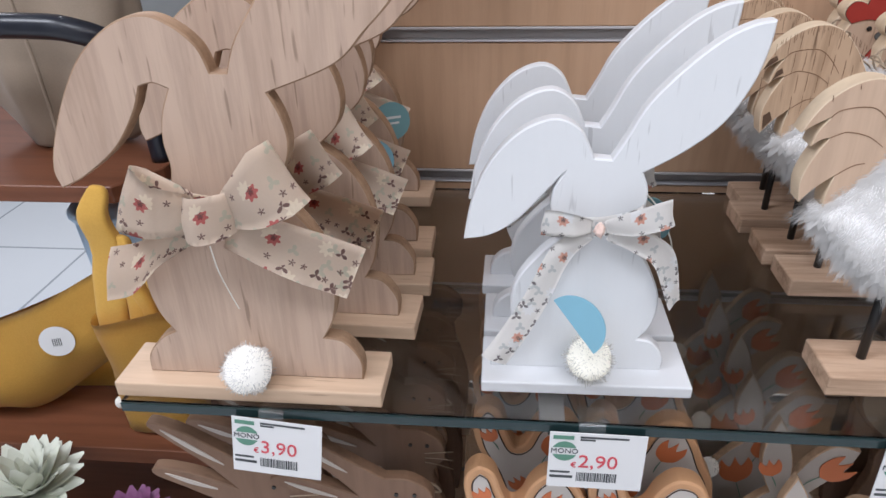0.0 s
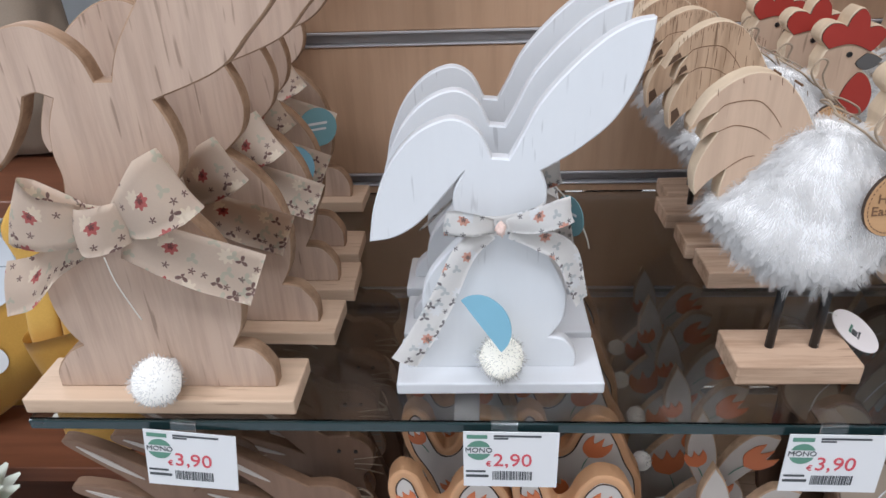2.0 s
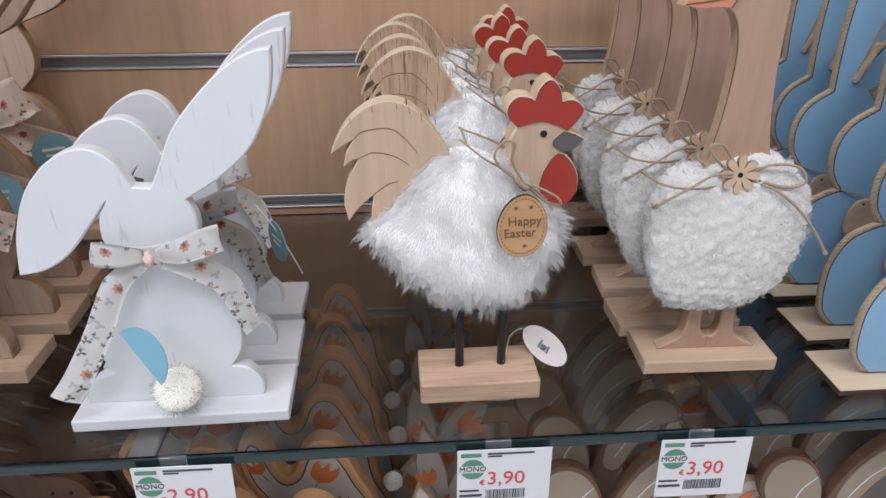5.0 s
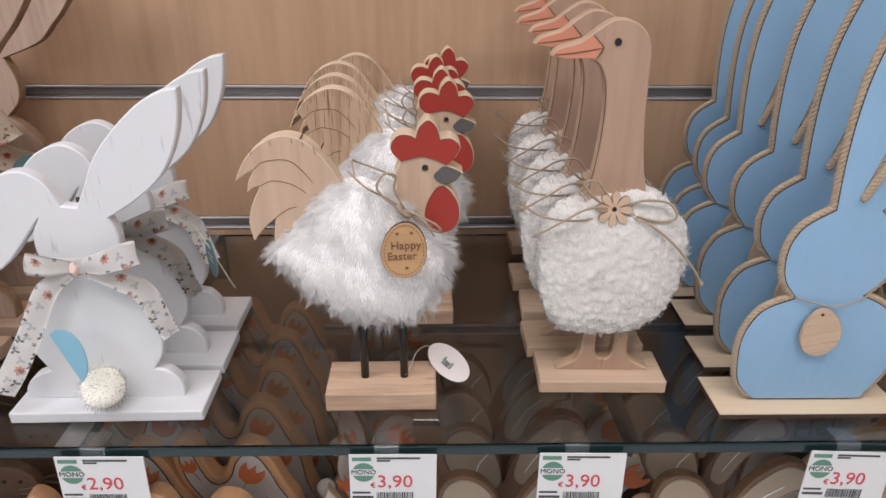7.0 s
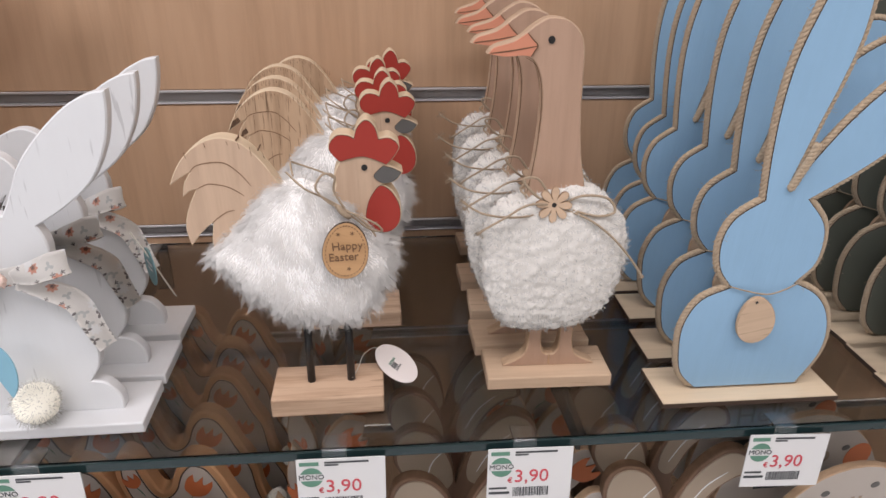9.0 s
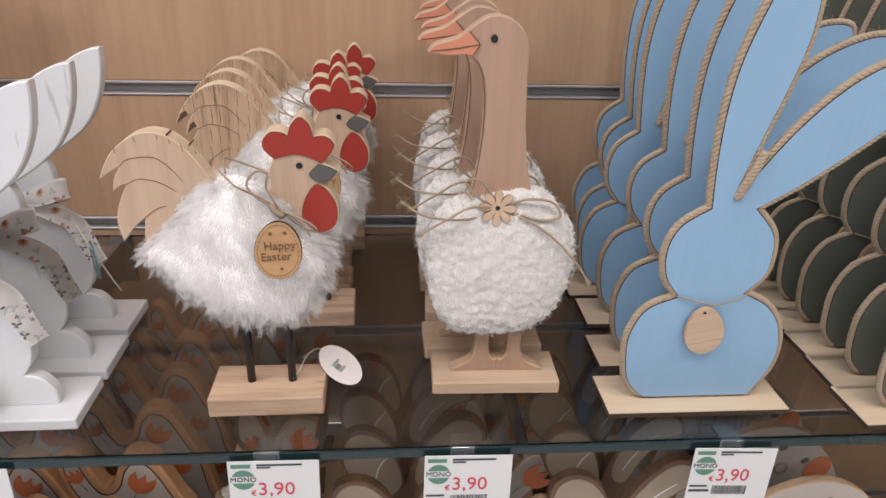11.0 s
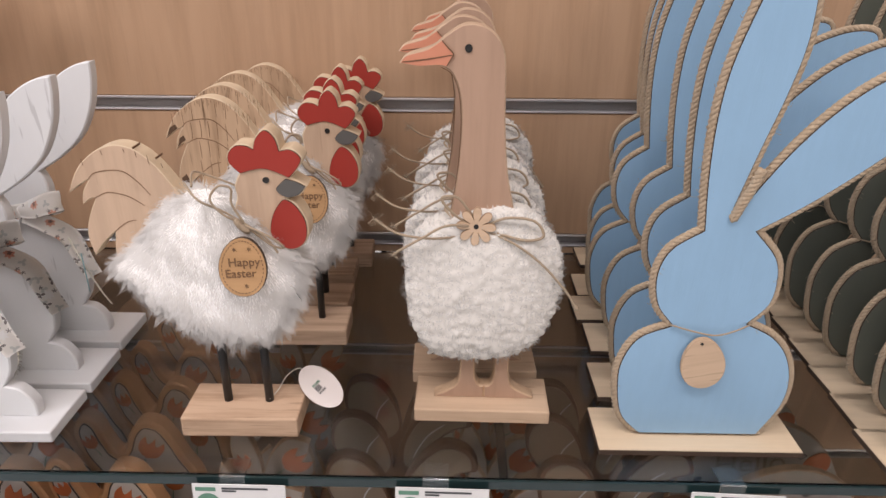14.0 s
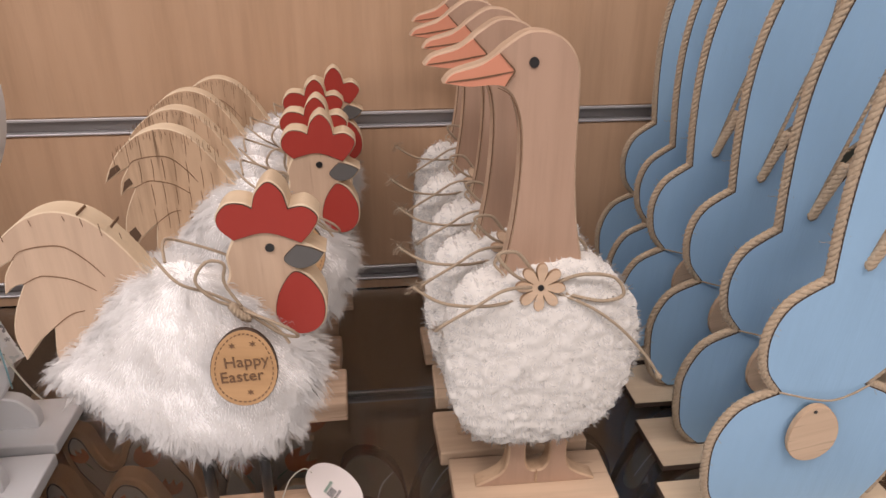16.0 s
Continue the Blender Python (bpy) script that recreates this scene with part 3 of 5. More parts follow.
# ---------------------------------------------------------------- wooden bunnies with a big bow
# bunny outline in millimetres, shaped to fit the camera's view
WOOD_PROFILE = [(-95, 138, 1), (-97, 150), (-91, 168), (-77, 195), (-60, 218), (-38, 234), (-20, 238), (-6, 233), (6, 222), (11, 208, 1), (20, 208, 1),
                (27, 225), (42, 246), (63, 273), (96, 296), (138, 305, 1), (130, 272), (113, 246), (97, 229), (79, 212), (41, 197, 1), (47, 183), (49, 168), (44, 152),
                (30, 138, 1), (46, 126), (60, 105), (66, 77), (63, 51), (55, 34, 1), (68, 31), (78, 16), (78, 0, 1), (-72, 0, 1), (-70, 14), (-59, 28),
                (-47, 35, 1), (-54, 47), (-58, 66), (-56, 90), (-45, 115), (-28, 136, 1), (-24, 152), (-25, 168), (-22, 184), (-15, 199, 1), (-23, 202), (-31, 200, 1),
                (-38, 185), (-54, 164), (-78, 146)]


def big_bow(parent):
    """A flat bow of printed cotton: two loops, a knot and two tails."""
    y = -0.0195
    bow = part("bow", ribbon([(-0.075, y + 0.001, 0.096), (-0.052, y - 0.003, 0.104), (-0.030, y - 0.003, 0.122), (-0.002, y - 0.006, 0.138)], [0.040, 0.039, 0.034, 0.022],
                             [(0.30, 0.1, 1), (0.35, 0.1, 1), (0.45, 0, 1), (0.3, 0, 1)], curl=0.05), M_FLORAL, parent, "beige cotton bow printed with small red flowers")
    part("tail", ribbon([(0.010, y - 0.006, 0.134), (0.032, y - 0.006, 0.126), (0.058, y - 0.004, 0.114), (0.083, y, 0.102)], [0.026, 0.034, 0.037, 0.036],
                        [(0.25, 0, 1), (0.42, 0, 1), (0.4, 0.1, 1), (0.42, 0.1, 1)], curl=-0.05), M_FLORAL, bow)
    part("loop", ribbon([(-0.008, y - 0.008, 0.144), (-0.026, y - 0.016, 0.148), (-0.041, y - 0.013, 0.152), (-0.049, y - 0.004, 0.152), (-0.040, y + 0.001, 0.150), (-0.010, y - 0.001, 0.143)],
                        [0.024, 0.034, 0.042, 0.044, 0.038, 0.022], [(0.15, 0, 1), (0.25, 0, 1), (0.45, 0, 1), (0.45, 0, 1), (0.35, 0, 1), (0.2, 0, 1)]), M_FLORAL, bow)
    part("loop", ribbon([(0.014, y - 0.008, 0.146), (0.030, y - 0.017, 0.156), (0.044, y - 0.015, 0.166), (0.052, y - 0.004, 0.170), (0.042, y + 0.001, 0.164), (0.014, y - 0.001, 0.145)],
                        [0.022, 0.034, 0.042, 0.040, 0.034, 0.022], [(-0.2, 0, 1), (-0.35, 0, 1), (-0.55, 0, 1), (-0.6, 0, 1), (-0.4, 0, 1), (-0.2, 0, 1)]), M_FLORAL, bow)
    part("knot", ribbon([(-0.012, y + 0.001, 0.141), (-0.011, y - 0.011, 0.142), (-0.002, y - 0.017, 0.143), (0.010, y - 0.015, 0.145), (0.018, y - 0.008, 0.146), (0.018, y + 0.001, 0.146)],
                        [0.026, 0.028, 0.029, 0.029, 0.027, 0.025], [(0.1, 0.05, 1)] * 3 + [(0.05, 0, 1)] * 3, curl=0.03), M_FLORAL, bow)
    part("neck_band", ribbon([(-0.030, y + 0.010, 0.149), (-0.022, y + 0.003, 0.147), (0.005, y + 0.001, 0.144), (0.026, y + 0.004, 0.147), (0.036, y + 0.011, 0.152)],
                             [0.015] * 5, [(0.1, 0, 1)] * 5), M_FLORAL, bow)
    return bow


def round_card(parent, x, y, z, r, turn, material, label, lean=0.0):
    tag = part("swing_tag", flat(ring_loop(0, 0, r, r, 24), -0.0004, 0.0004), material, parent, label, m=pose(x, y, z, lean, 0, turn))
    part("lines", flat([(-r * 0.5, r * 0.25), (r * 0.5, r * 0.25), (r * 0.5, r * 0.12), (-r * 0.5, r * 0.12)], -0.0007, -0.0005), M_CARD, tag)
    part("lines", flat([(-r * 0.4, -r * 0.05), (r * 0.4, -r * 0.05), (r * 0.4, -r * 0.16), (-r * 0.4, -r * 0.16)], -0.0007, -0.0005), M_CARD, tag)
    return tag


def wooden_bunny():
    root = thing("wooden_bunny", pose(0, 0, 0), "pale wooden bunny cutout with a printed cotton bow and pompom tail", "easter bunny", "wooden bunnies")
    part("base", box(-0.0925, 0.0925, -0.023, 0.023, 0.0, 0.012, 0.0012), M_OAK_BASE, root, "pale timber base board")
    loop = spline(WOOD_PROFILE)
    figure = part("figure", cutout([(x, z + 0.012) for x, z in loop], 0.012, 0.0009, -0.003), [M_OAK, M_OAK_CUT], root, "flat sawn bunny with one folded ear")
    big_bow(root)
    part("thread", tube(smooth_path([(0.004, -0.036, 0.128), (0.005, -0.034, 0.110), (0.008, -0.030, 0.090), (0.010, -0.028, 0.080)]), 0.0004, 5), M_THREAD, root, "white hanging thread")
    pompom(root, 0.006, -0.0250, 0.0300, 0.0182, M_POM, 1600, 5, "round white yarn tail", 0.24, 0.0006)
    return root


bunny = wooden_bunny()
bunny.matrix_basis = pose(-0.157, 0.331, SHELF)
for x, y, turn, tag in ((-0.144, 0.409, -1.5, None), (-0.140, 0.466, 1.0, (0.036, -0.027, 0.092, M_TEAL_CARD)), (-0.1455, 0.527, 0.5, (0.048, -0.036, 0.101, M_TEAL_CARD)),
                        (-0.158, 0.640, -1.0, (0.060, -0.040, 0.100, M_TEAL_DARK))):
    again = copy_thing(bunny, pose(x, y, SHELF, 0, 0, turn))
    for o in again.children:
        if o.name.startswith("bow"):
            o.matrix_basis = pose(-0.004, -0.003, 0.001, 0, 0.8 * turn, 0) @ Matrix.Diagonal((0.90, 0.90, 0.88, 1))
    if tag:
        round_card(again, *tag[:3], 0.0185, 28, tag[3], "round blue card tag with two pale lines", -8)


# ---------------------------------------------------------------- white bunnies with a narrow ribbon
# white bunny outline, likewise fitted to the camera's view
WHITE_PROFILE = [(-82, 100, 1), (-77, 126), (-66, 152), (-49, 171), (-29, 179), (-14, 172), (-5, 155, 1), (5, 154, 1), (12, 167), (22, 187), (38, 206), (56, 222),
                 (71, 230), (82, 232, 1), (81, 218), (76, 198), (64, 176), (45, 159), (24, 146, 1), (28, 134), (26, 119), (15, 103, 1), (31, 88), (43, 62), (42, 40), (34, 26, 1),
                 (44, 23), (52, 12), (52, 0, 1), (-64, 0, 1), (-63, 10), (-55, 20), (-42, 25, 1), (-51, 45), (-48, 70), (-33, 92), (-20, 104, 1), (-28, 118), (-28, 134),
                 (-22, 146, 1), (-34, 131), (-50, 113), (-66, 103)]


def small_bow(parent, rear=False):
    y = -0.0105
    band = part("ribbon", ribbon([(-0.030, y + 0.004, 0.1225), (-0.024, y - 0.002, 0.1215), (0.0, y - 0.004, 0.1225), (0.022, y - 0.002, 0.1265), (0.028, y + 0.006, 0.1285)],
                                 [0.014, 0.015, 0.013, 0.015, 0.014], [(0, 0, 1)] * 5, curl=0.06), M_FLORAL_W, parent, "narrow white ribbon printed with peach flowers")
    part("loop", ribbon([(0.004, y - 0.005, 0.1225), (0.018, y - 0.011, 0.1275), (0.034, y - 0.012, 0.1335), (0.042, y - 0.006, 0.1335), (0.032, y - 0.003, 0.1265), (0.006, y - 0.004, 0.1215)],
                        [0.008, 0.015, 0.017, 0.016, 0.012, 0.008], [(-0.2, 0.2, 1)] * 6), M_FLORAL_W, band)
    if rear:
        part("tail", ribbon([(-0.004, y - 0.004, 0.1270), (-0.0165, y - 0.005, 0.1290), (-0.0305, y - 0.006, 0.1150), (-0.0490, y - 0.006, 0.0960)],
                            [0.010, 0.014, 0.016, 0.017], [(0.5, 0.1, 1), (0.7, 0.1, 0.8), (0.75, 0.1, 0.7), (0.75, 0.1, 0.6)], curl=0.06), M_FLORAL_W, band)
    else:
        part("loop", ribbon([(-0.004, y - 0.005, 0.1225), (-0.015, y - 0.012, 0.1265), (-0.027, y - 0.011, 0.1275), (-0.034, y - 0.005, 0.1245), (-0.024, y - 0.003, 0.1205), (-0.005, y - 0.004, 0.1205)],
                            [0.008, 0.014, 0.016, 0.015, 0.012, 0.008], [(0.1, 0.2, 1)] * 6), M_FLORAL_W, band)
        part("tail", ribbon([(-0.006, y - 0.006, 0.1185), (-0.022, y - 0.010, 0.1065), (-0.036, y - 0.016, 0.0776), (-0.052, y - 0.022, 0.0496), (-0.062, y - 0.026, 0.0356)], [0.009, 0.015, 0.016, 0.017, 0.018],
                            [(0.6, 0, -0.8), (0.8, 0, -0.6), (0.88, 0.05, -0.45), (0.88, 0.05, -0.42), (0.85, 0.05, -0.45)], curl=0.08), M_FLORAL_W, band)
    part("tail", ribbon([(0.006, y - 0.006, 0.1185), (0.024, y - 0.006, 0.1135), (0.040, y - 0.004, 0.1025), (0.048, y - 0.004, 0.0816), (0.053, y - 0.002, 0.0656)], [0.009, 0.015, 0.016, 0.014, 0.013],
                        [(0.3, 0, 1), (0.4, 0.2, 1), (0.9, 0.4, 0.5), (0.8, 0.6, 0.1), (0.7, 0.7, 0.2)], curl=-0.08), M_FLORAL_W, band)
    part("knot", blob(0.0, y - 0.009, 0.1225, 0.0030, 0.0024, 0.0046, 3, 0.6, 2.0), M_PEACH_CLOTH, band)
    return band


def folded_card(parent, x, y, z, r, m, material, label):
    loop = [(r * math.cos(a), r * math.sin(a)) for a in (math.pi * i / 20 for i in range(21))]
    return part("swing_tag", flat(loop, -0.0004, 0.0004), material, parent, label, m=m)


def white_bunny(rear=False):
    root = thing("white_bunny", pose(0, 0, 0), "white-washed wooden bunny cutout with a printed ribbon and fluffy tail", "easter bunny", "white bunnies")
    part("base", box(-0.07, 0.07, -0.026, 0.026, 0.0, 0.009, 0.0012), M_WHITE_BASE, root, "white painted base board")
    loop = spline(WHITE_PROFILE)
    part("figure", cutout([(x, z + 0.0085) for x, z in loop], 0.010, 0.0010, -0.003), [M_WHITE, M_WHITE_BASE], root, "flat white-washed bunny with one folded ear")
    small_bow(root, rear)
    if rear:
        part("sticker", flat([(-0.026, 0.143), (-0.020, 0.141), (-0.019, 0.146), (-0.025, 0.148)], -0.0083, -0.0079), M_GREY, root, "small dark grey sticker")
    pompom(root, 0.001, -0.0225, 0.0285, 0.0170, M_POM_CREAM, 1300, 9, "cream fluffy tail", 0.30, 0.0004)
    return root


white = white_bunny()
white.matrix_basis = pose(0.070, 0.356, SHELF, 0, 0, 0.8)
behind = white_bunny(True)
behind.matrix_basis = pose(0.0695, 0.4145, SHELF, 0, 0, 0.5)
copy_thing(behind, pose(0.066, 0.4765, SHELF, 0, 0, -0.5))
tilt = pose(-0.0125, -0.034, 0.062, -12, 0, -26) @ pose(0, 0, 0, 0, 42, 0)
folded_card(white, 0, 0, 0, 0.0205, tilt, M_TEAL_CARD, "folded sky-blue card tag")
for o in bpy.data.objects:
    if o.name.startswith("white_bunny.") and o.location.y > 0.45:
        round_card(o, 0.060, -0.036, 0.080, 0.016, -58, M_TEAL_DARK, "round teal card tag")
        part("thread", tube(smooth_path([(0.044, -0.022, 0.104), (0.060, -0.037, 0.090), (0.072, -0.040, 0.066), (0.076, -0.036, 0.052)]), 0.0006, 5), M_THREAD, o, "white hanging thread")


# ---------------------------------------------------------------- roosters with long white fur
# rooster tail, head and paint outlines follow the camera's view
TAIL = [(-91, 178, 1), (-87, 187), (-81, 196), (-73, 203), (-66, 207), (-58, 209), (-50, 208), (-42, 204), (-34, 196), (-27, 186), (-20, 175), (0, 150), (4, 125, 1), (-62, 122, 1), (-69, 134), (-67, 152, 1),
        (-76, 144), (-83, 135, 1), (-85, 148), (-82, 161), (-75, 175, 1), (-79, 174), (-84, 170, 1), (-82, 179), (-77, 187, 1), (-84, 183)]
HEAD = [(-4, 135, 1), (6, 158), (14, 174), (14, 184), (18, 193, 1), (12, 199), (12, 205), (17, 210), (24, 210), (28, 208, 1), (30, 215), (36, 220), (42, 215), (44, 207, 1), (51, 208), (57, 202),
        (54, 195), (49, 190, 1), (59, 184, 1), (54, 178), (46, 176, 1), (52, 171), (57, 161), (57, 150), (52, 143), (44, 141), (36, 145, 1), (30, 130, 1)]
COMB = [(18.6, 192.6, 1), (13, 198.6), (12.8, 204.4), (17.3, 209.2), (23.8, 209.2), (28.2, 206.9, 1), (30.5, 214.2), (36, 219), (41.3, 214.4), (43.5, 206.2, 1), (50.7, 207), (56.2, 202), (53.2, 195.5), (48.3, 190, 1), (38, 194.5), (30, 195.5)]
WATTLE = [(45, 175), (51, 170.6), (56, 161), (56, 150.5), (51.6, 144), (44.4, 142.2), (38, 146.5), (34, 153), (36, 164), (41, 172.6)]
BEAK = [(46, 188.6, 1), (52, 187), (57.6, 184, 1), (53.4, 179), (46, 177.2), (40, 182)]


def hang_disc(parent, x, y, z, turn):
    """Wooden egg tag with a stitched edge and two words."""
    loop = ring_loop(0, 0, 0.0150, 0.0195, 32, 0, 0.08)
    tag = part("egg_tag", cutout(loop, 0.0030, 0.0003), [M_TAGWOOD, M_BURNT], parent, "oval wooden tag lettered in brown", m=pose(x, y, z, -6, 6, turn))
    for i in range(40):
        a, b = 2 * math.pi * i / 40, 2 * math.pi * (i + 0.55) / 40
        p = [(0.0131 * k * math.cos(t) * (1 - 0.08 * math.sin(t)), 0.0175 * k * math.sin(t)) for t, k in ((a, 1), (b, 1), (b, 0.965), (a, 0.965))]
        if i == 0:
            bm = bmesh.new()
        v = [bm.verts.new((px, -0.0017, pz)) for px, pz in p]
        w = [bm.verts.new((px, -0.0013, pz)) for px, pz in p]
        bm.faces.new(v)
        bm.faces.new(w[::-1])
        for j in range(4):
            bm.faces.new((v[j], v[(j + 1) % 4], w[(j + 1) % 4], w[j]))
    part("stitching", bm, M_ENGRAVE, tag, "scorched dashed border")
    for text, dz, dx in (("Happy", 0.0035, -0.0008), ("Easter", -0.0042, 0.0010)):
        letters(text, 0.0078, M_ENGRAVE, tag, pose(-dx, -0.0017, dz, 90, -9, 0))
    for dx, dz in ((-0.0055, 0.0110), (0.0035, 0.0125), (0.0030, -0.0120)):
        star = [((0.0016 if i % 2 else 0.0006) * math.cos(math.pi * i / 6) + dx, (0.0016 if i % 2 else 0.0006) * math.sin(math.pi * i / 6) + dz) for i in range(12)]
        part("star", flat(star, -0.0018, -0.0014), M_ENGRAVE, tag)
    return tag


# body outlines of rooster and goose, drawn to fit the camera's view
COAT = [(57, 120), (51, 139), (40, 153), (22, 172), (2, 182), (-21, 184), (-37, 178), (-54, 156), (-72, 137), (-80, 128), (-70, 115), (-57, 98), (-45, 86), (-25, 73), (2, 67), (22, 66), (39, 78), (48, 98)]
FLEECE = [(56, 104), (53, 134), (44, 150), (28, 164), (5, 167), (-20, 161), (-45, 151), (-56, 132), (-59, 108), (-58, 92), (-51, 65), (-40, 50), (-23, 45), (1, 44), (22, 48), (39, 60), (50, 79)]


class Pillow:
    """A stuffed shape: an outline in the xz plane, drawn in by a margin, with rounded front and back."""

    def __init__(self, outline, cx, cz, depth, margin, bulge=0.6):
        self.cx, self.cz, self.depth, self.margin, self.bulge = cx, cz, depth, margin, bulge
        polar = sorted((math.atan2(z - cz, x - cx), math.hypot(x - cx, z - cz)) for x, z in spline(outline, 6))
        self.angles = [a for a, _ in polar]
        self.radii = [r for _, r in polar]

    def reach(self, a):
        return float(np.interp(a, self.angles, self.radii, period=2 * math.pi)) - self.margin

    def at(self, d):
        a = math.atan2(d.z, d.x)
        r = self.reach(a)
        y = math.copysign(abs(d.y) ** self.bulge, d.y)
        p = Vector((self.cx + d.x * r, y * self.depth, self.cz + d.z * r))
        slope = (self.reach(a + 0.06) - self.reach(a - 0.06)) / (0.12 * r)
        flat_d = Vector((d.x, 0, d.z))
        side = flat_d - slope * Vector((-d.z, 0, d.x))
        n = side / r + Vector((0, math.copysign(abs(y) ** (2 / self.bulge - 1) / self.bulge, y) / self.depth, 0))
        return p, n.normalized()

    def pick(self, rnd):
        h, a = rnd.uniform(-1, 1), rnd.uniform(0, 2 * math.pi)
        c = math.sqrt(1 - h * h)
        return self.at(Vector((c * math.cos(a), h, c * math.sin(a))))

    def rim(self, low, high, spread):
        def place(rnd):
            a, e = rnd.uniform(low, high), rnd.uniform(-spread, spread)
            return self.at(Vector((math.cos(a) * math.cos(e), math.sin(e), math.sin(a) * math.cos(e))))
        return place


def locks(surface, count, hairs_each, length, width, flow, seed):
    """Pointed locks: hairs with scattered roots whose tips draw together."""
    rnd = random.Random(seed)
    verts, faces, normals = [], [], []
    for _ in range(count):
        p, n = surface(rnd)
        d = (flow(p, n) + Vector((rnd.gauss(0, 0.22), rnd.gauss(0, 0.15), rnd.gauss(0, 0.15)))).normalized()
        ln = length * rnd.uniform(0.55, 1.1)
        tip = p + d * ln + Vector((0, 0, -0.12 * ln))
        for _ in range(hairs_each):
            root = p + Vector((rnd.gauss(0, 0.0022), rnd.gauss(0, 0.0014), rnd.gauss(0, 0.0022))) - n * 0.002
            end = tip + Vector((rnd.gauss(0, 0.0009), rnd.gauss(0, 0.0009), rnd.gauss(0, 0.0009))) - d * ln * rnd.uniform(0, 0.35)
            mid = root.lerp(end, 0.55) + n * 0.0012
            side = (end - root).cross(n)
            side = side.normalized() if side.length > 1e-6 else Vector((1, 0, 0))
            w = width * rnd.uniform(0.6, 1.2)
            i = len(verts)
            verts += [root - side * w / 2, root + side * w / 2, mid - side * w * 0.45, mid + side * w * 0.45, end]
            faces += [(i, i + 1, i + 3, i + 2), (i + 2, i + 3, i + 4)]
            normals += [(n + Vector((0, 0, 0.15))).normalized()] * 5
    return verts, faces, normals


def rooster(tail_wood, rough, coat=None):
    root = thing("rooster", pose(0, 0, 0), "wooden rooster with long white fur on two black legs", "easter rooster", "roosters")
    bm = box(-0.0415, 0.0415, -0.0215, 0.0215, 0.0, 0.016, 0.0015)
    part("base", bm, M_PINE, root, "knotty pine base block")
    for x in (-0.013, 0.017):
        part("leg", tube([(x, 0.001, 0.014), (x, 0.001, 0.05), (x, 0.001, 0.085)], 0.0031, 10), M_BLACK, root, "black round leg")
    # rear tails are scaled up to fit the camera's view
    # tail edges in paler wood, which paints in the light from above
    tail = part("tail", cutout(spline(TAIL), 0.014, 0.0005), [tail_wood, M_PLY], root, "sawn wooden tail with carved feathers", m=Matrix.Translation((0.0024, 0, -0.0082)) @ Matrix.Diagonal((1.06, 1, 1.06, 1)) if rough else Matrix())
    face = -0.00708
    # flat brown strips for the carved grooves, their shade put into the colour
    for line in ([(-77, 187), (-73, 191), (-63, 193), (-54, 192), (-46, 185), (-40, 177)], [(-75, 175), (-69, 178), (-64, 178.5), (-54, 176), (-45, 170)], [(-67, 152), (-62, 156), (-57, 159), (-52, 160)]):
        part("carved_line", flat_line(line, 0.0006, face), M_LINE_BROWN, tail)
    rnd = random.Random(19)

    def rim(x):
        return 208.0 - 0.0135 * (x + 56) ** 2

    if rough:
        for k in range(30):
            x = -84 + 2.0 * k + rnd.uniform(-0.8, 0.8)
            top = rim(x) - rnd.uniform(0.4, 1.2)
            deep = rnd.uniform(2, 6) if k % 4 else 12.5
            part("carved_line", flat_line([(x, top), (x + rnd.uniform(-0.3, 0.4), top - deep / 2), (x + rnd.uniform(-0.4, 0.6), top - deep)], rnd.uniform(0.0002, 0.0004), face), M_LINE_BROWN, tail)
        for row in range(3):
            for k in range(7 - row):
                x = -71 + 6.6 * k + 3.3 * (row % 2) + 2 * row + rnd.uniform(-0.7, 0.7)
                top = 192 - 15 * row - 0.012 * (x + 60) ** 2
                part("carved_line", flat_line([(x, top), (x + 0.3, top - 6), (x + rnd.uniform(-0.4, 0.6), top - 13)], rnd.uniform(0.0003, 0.00045), face), M_LINE_BROWN, tail)
        # thin dark brown plates on the three feather tips
        for tip in ([(-90.5, 178.5), (-87, 187), (-82, 190), (-80, 186), (-84, 183)], [(-83.5, 170.5), (-81, 179), (-77, 182), (-75, 177), (-79, 174.5)], [(-82.5, 136.5), (-84, 148), (-79, 152), (-76, 145)]):
            loop = [(x / 1000, z / 1000) for x, z in tip]
            part("scorched_tip", flat(inset(loop, 0.0007), face - 0.0001, face + 0.0008), M_TIP_DARK, tail, "dark brown feather tip")
    else:
        for x, deep in ((-79, 4), (-66, 3), (-52, 2.5), (-45, 4), (-38, 6), (-30, 3)):
            top = rim(x) - 1.0
            part("carved_line", flat_line([(x, top), (x + 0.6, top - deep)], 0.00035, face), M_ENGRAVE, tail)
        for x in (-46.0, -33.0):
            z = rim(x) / 1000 + (0.0004 if x < -40 else -0.0002)
            part("check", box(x / 1000 - 0.0003, x / 1000 + 0.0003, -0.0068, 0.004, z - 0.0006, z + 0.0007, 0.0001), M_ENGRAVE, tail, "drying crack across the edge")
    # paler edge colour stands for top light on the comb and head
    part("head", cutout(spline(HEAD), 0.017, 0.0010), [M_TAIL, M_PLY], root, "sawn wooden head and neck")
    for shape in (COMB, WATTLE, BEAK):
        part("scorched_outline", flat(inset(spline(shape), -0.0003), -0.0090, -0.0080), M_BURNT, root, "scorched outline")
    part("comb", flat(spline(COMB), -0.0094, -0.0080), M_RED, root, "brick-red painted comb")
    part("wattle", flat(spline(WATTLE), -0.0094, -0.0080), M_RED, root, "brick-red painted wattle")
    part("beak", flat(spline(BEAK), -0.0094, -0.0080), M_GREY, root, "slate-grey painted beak")
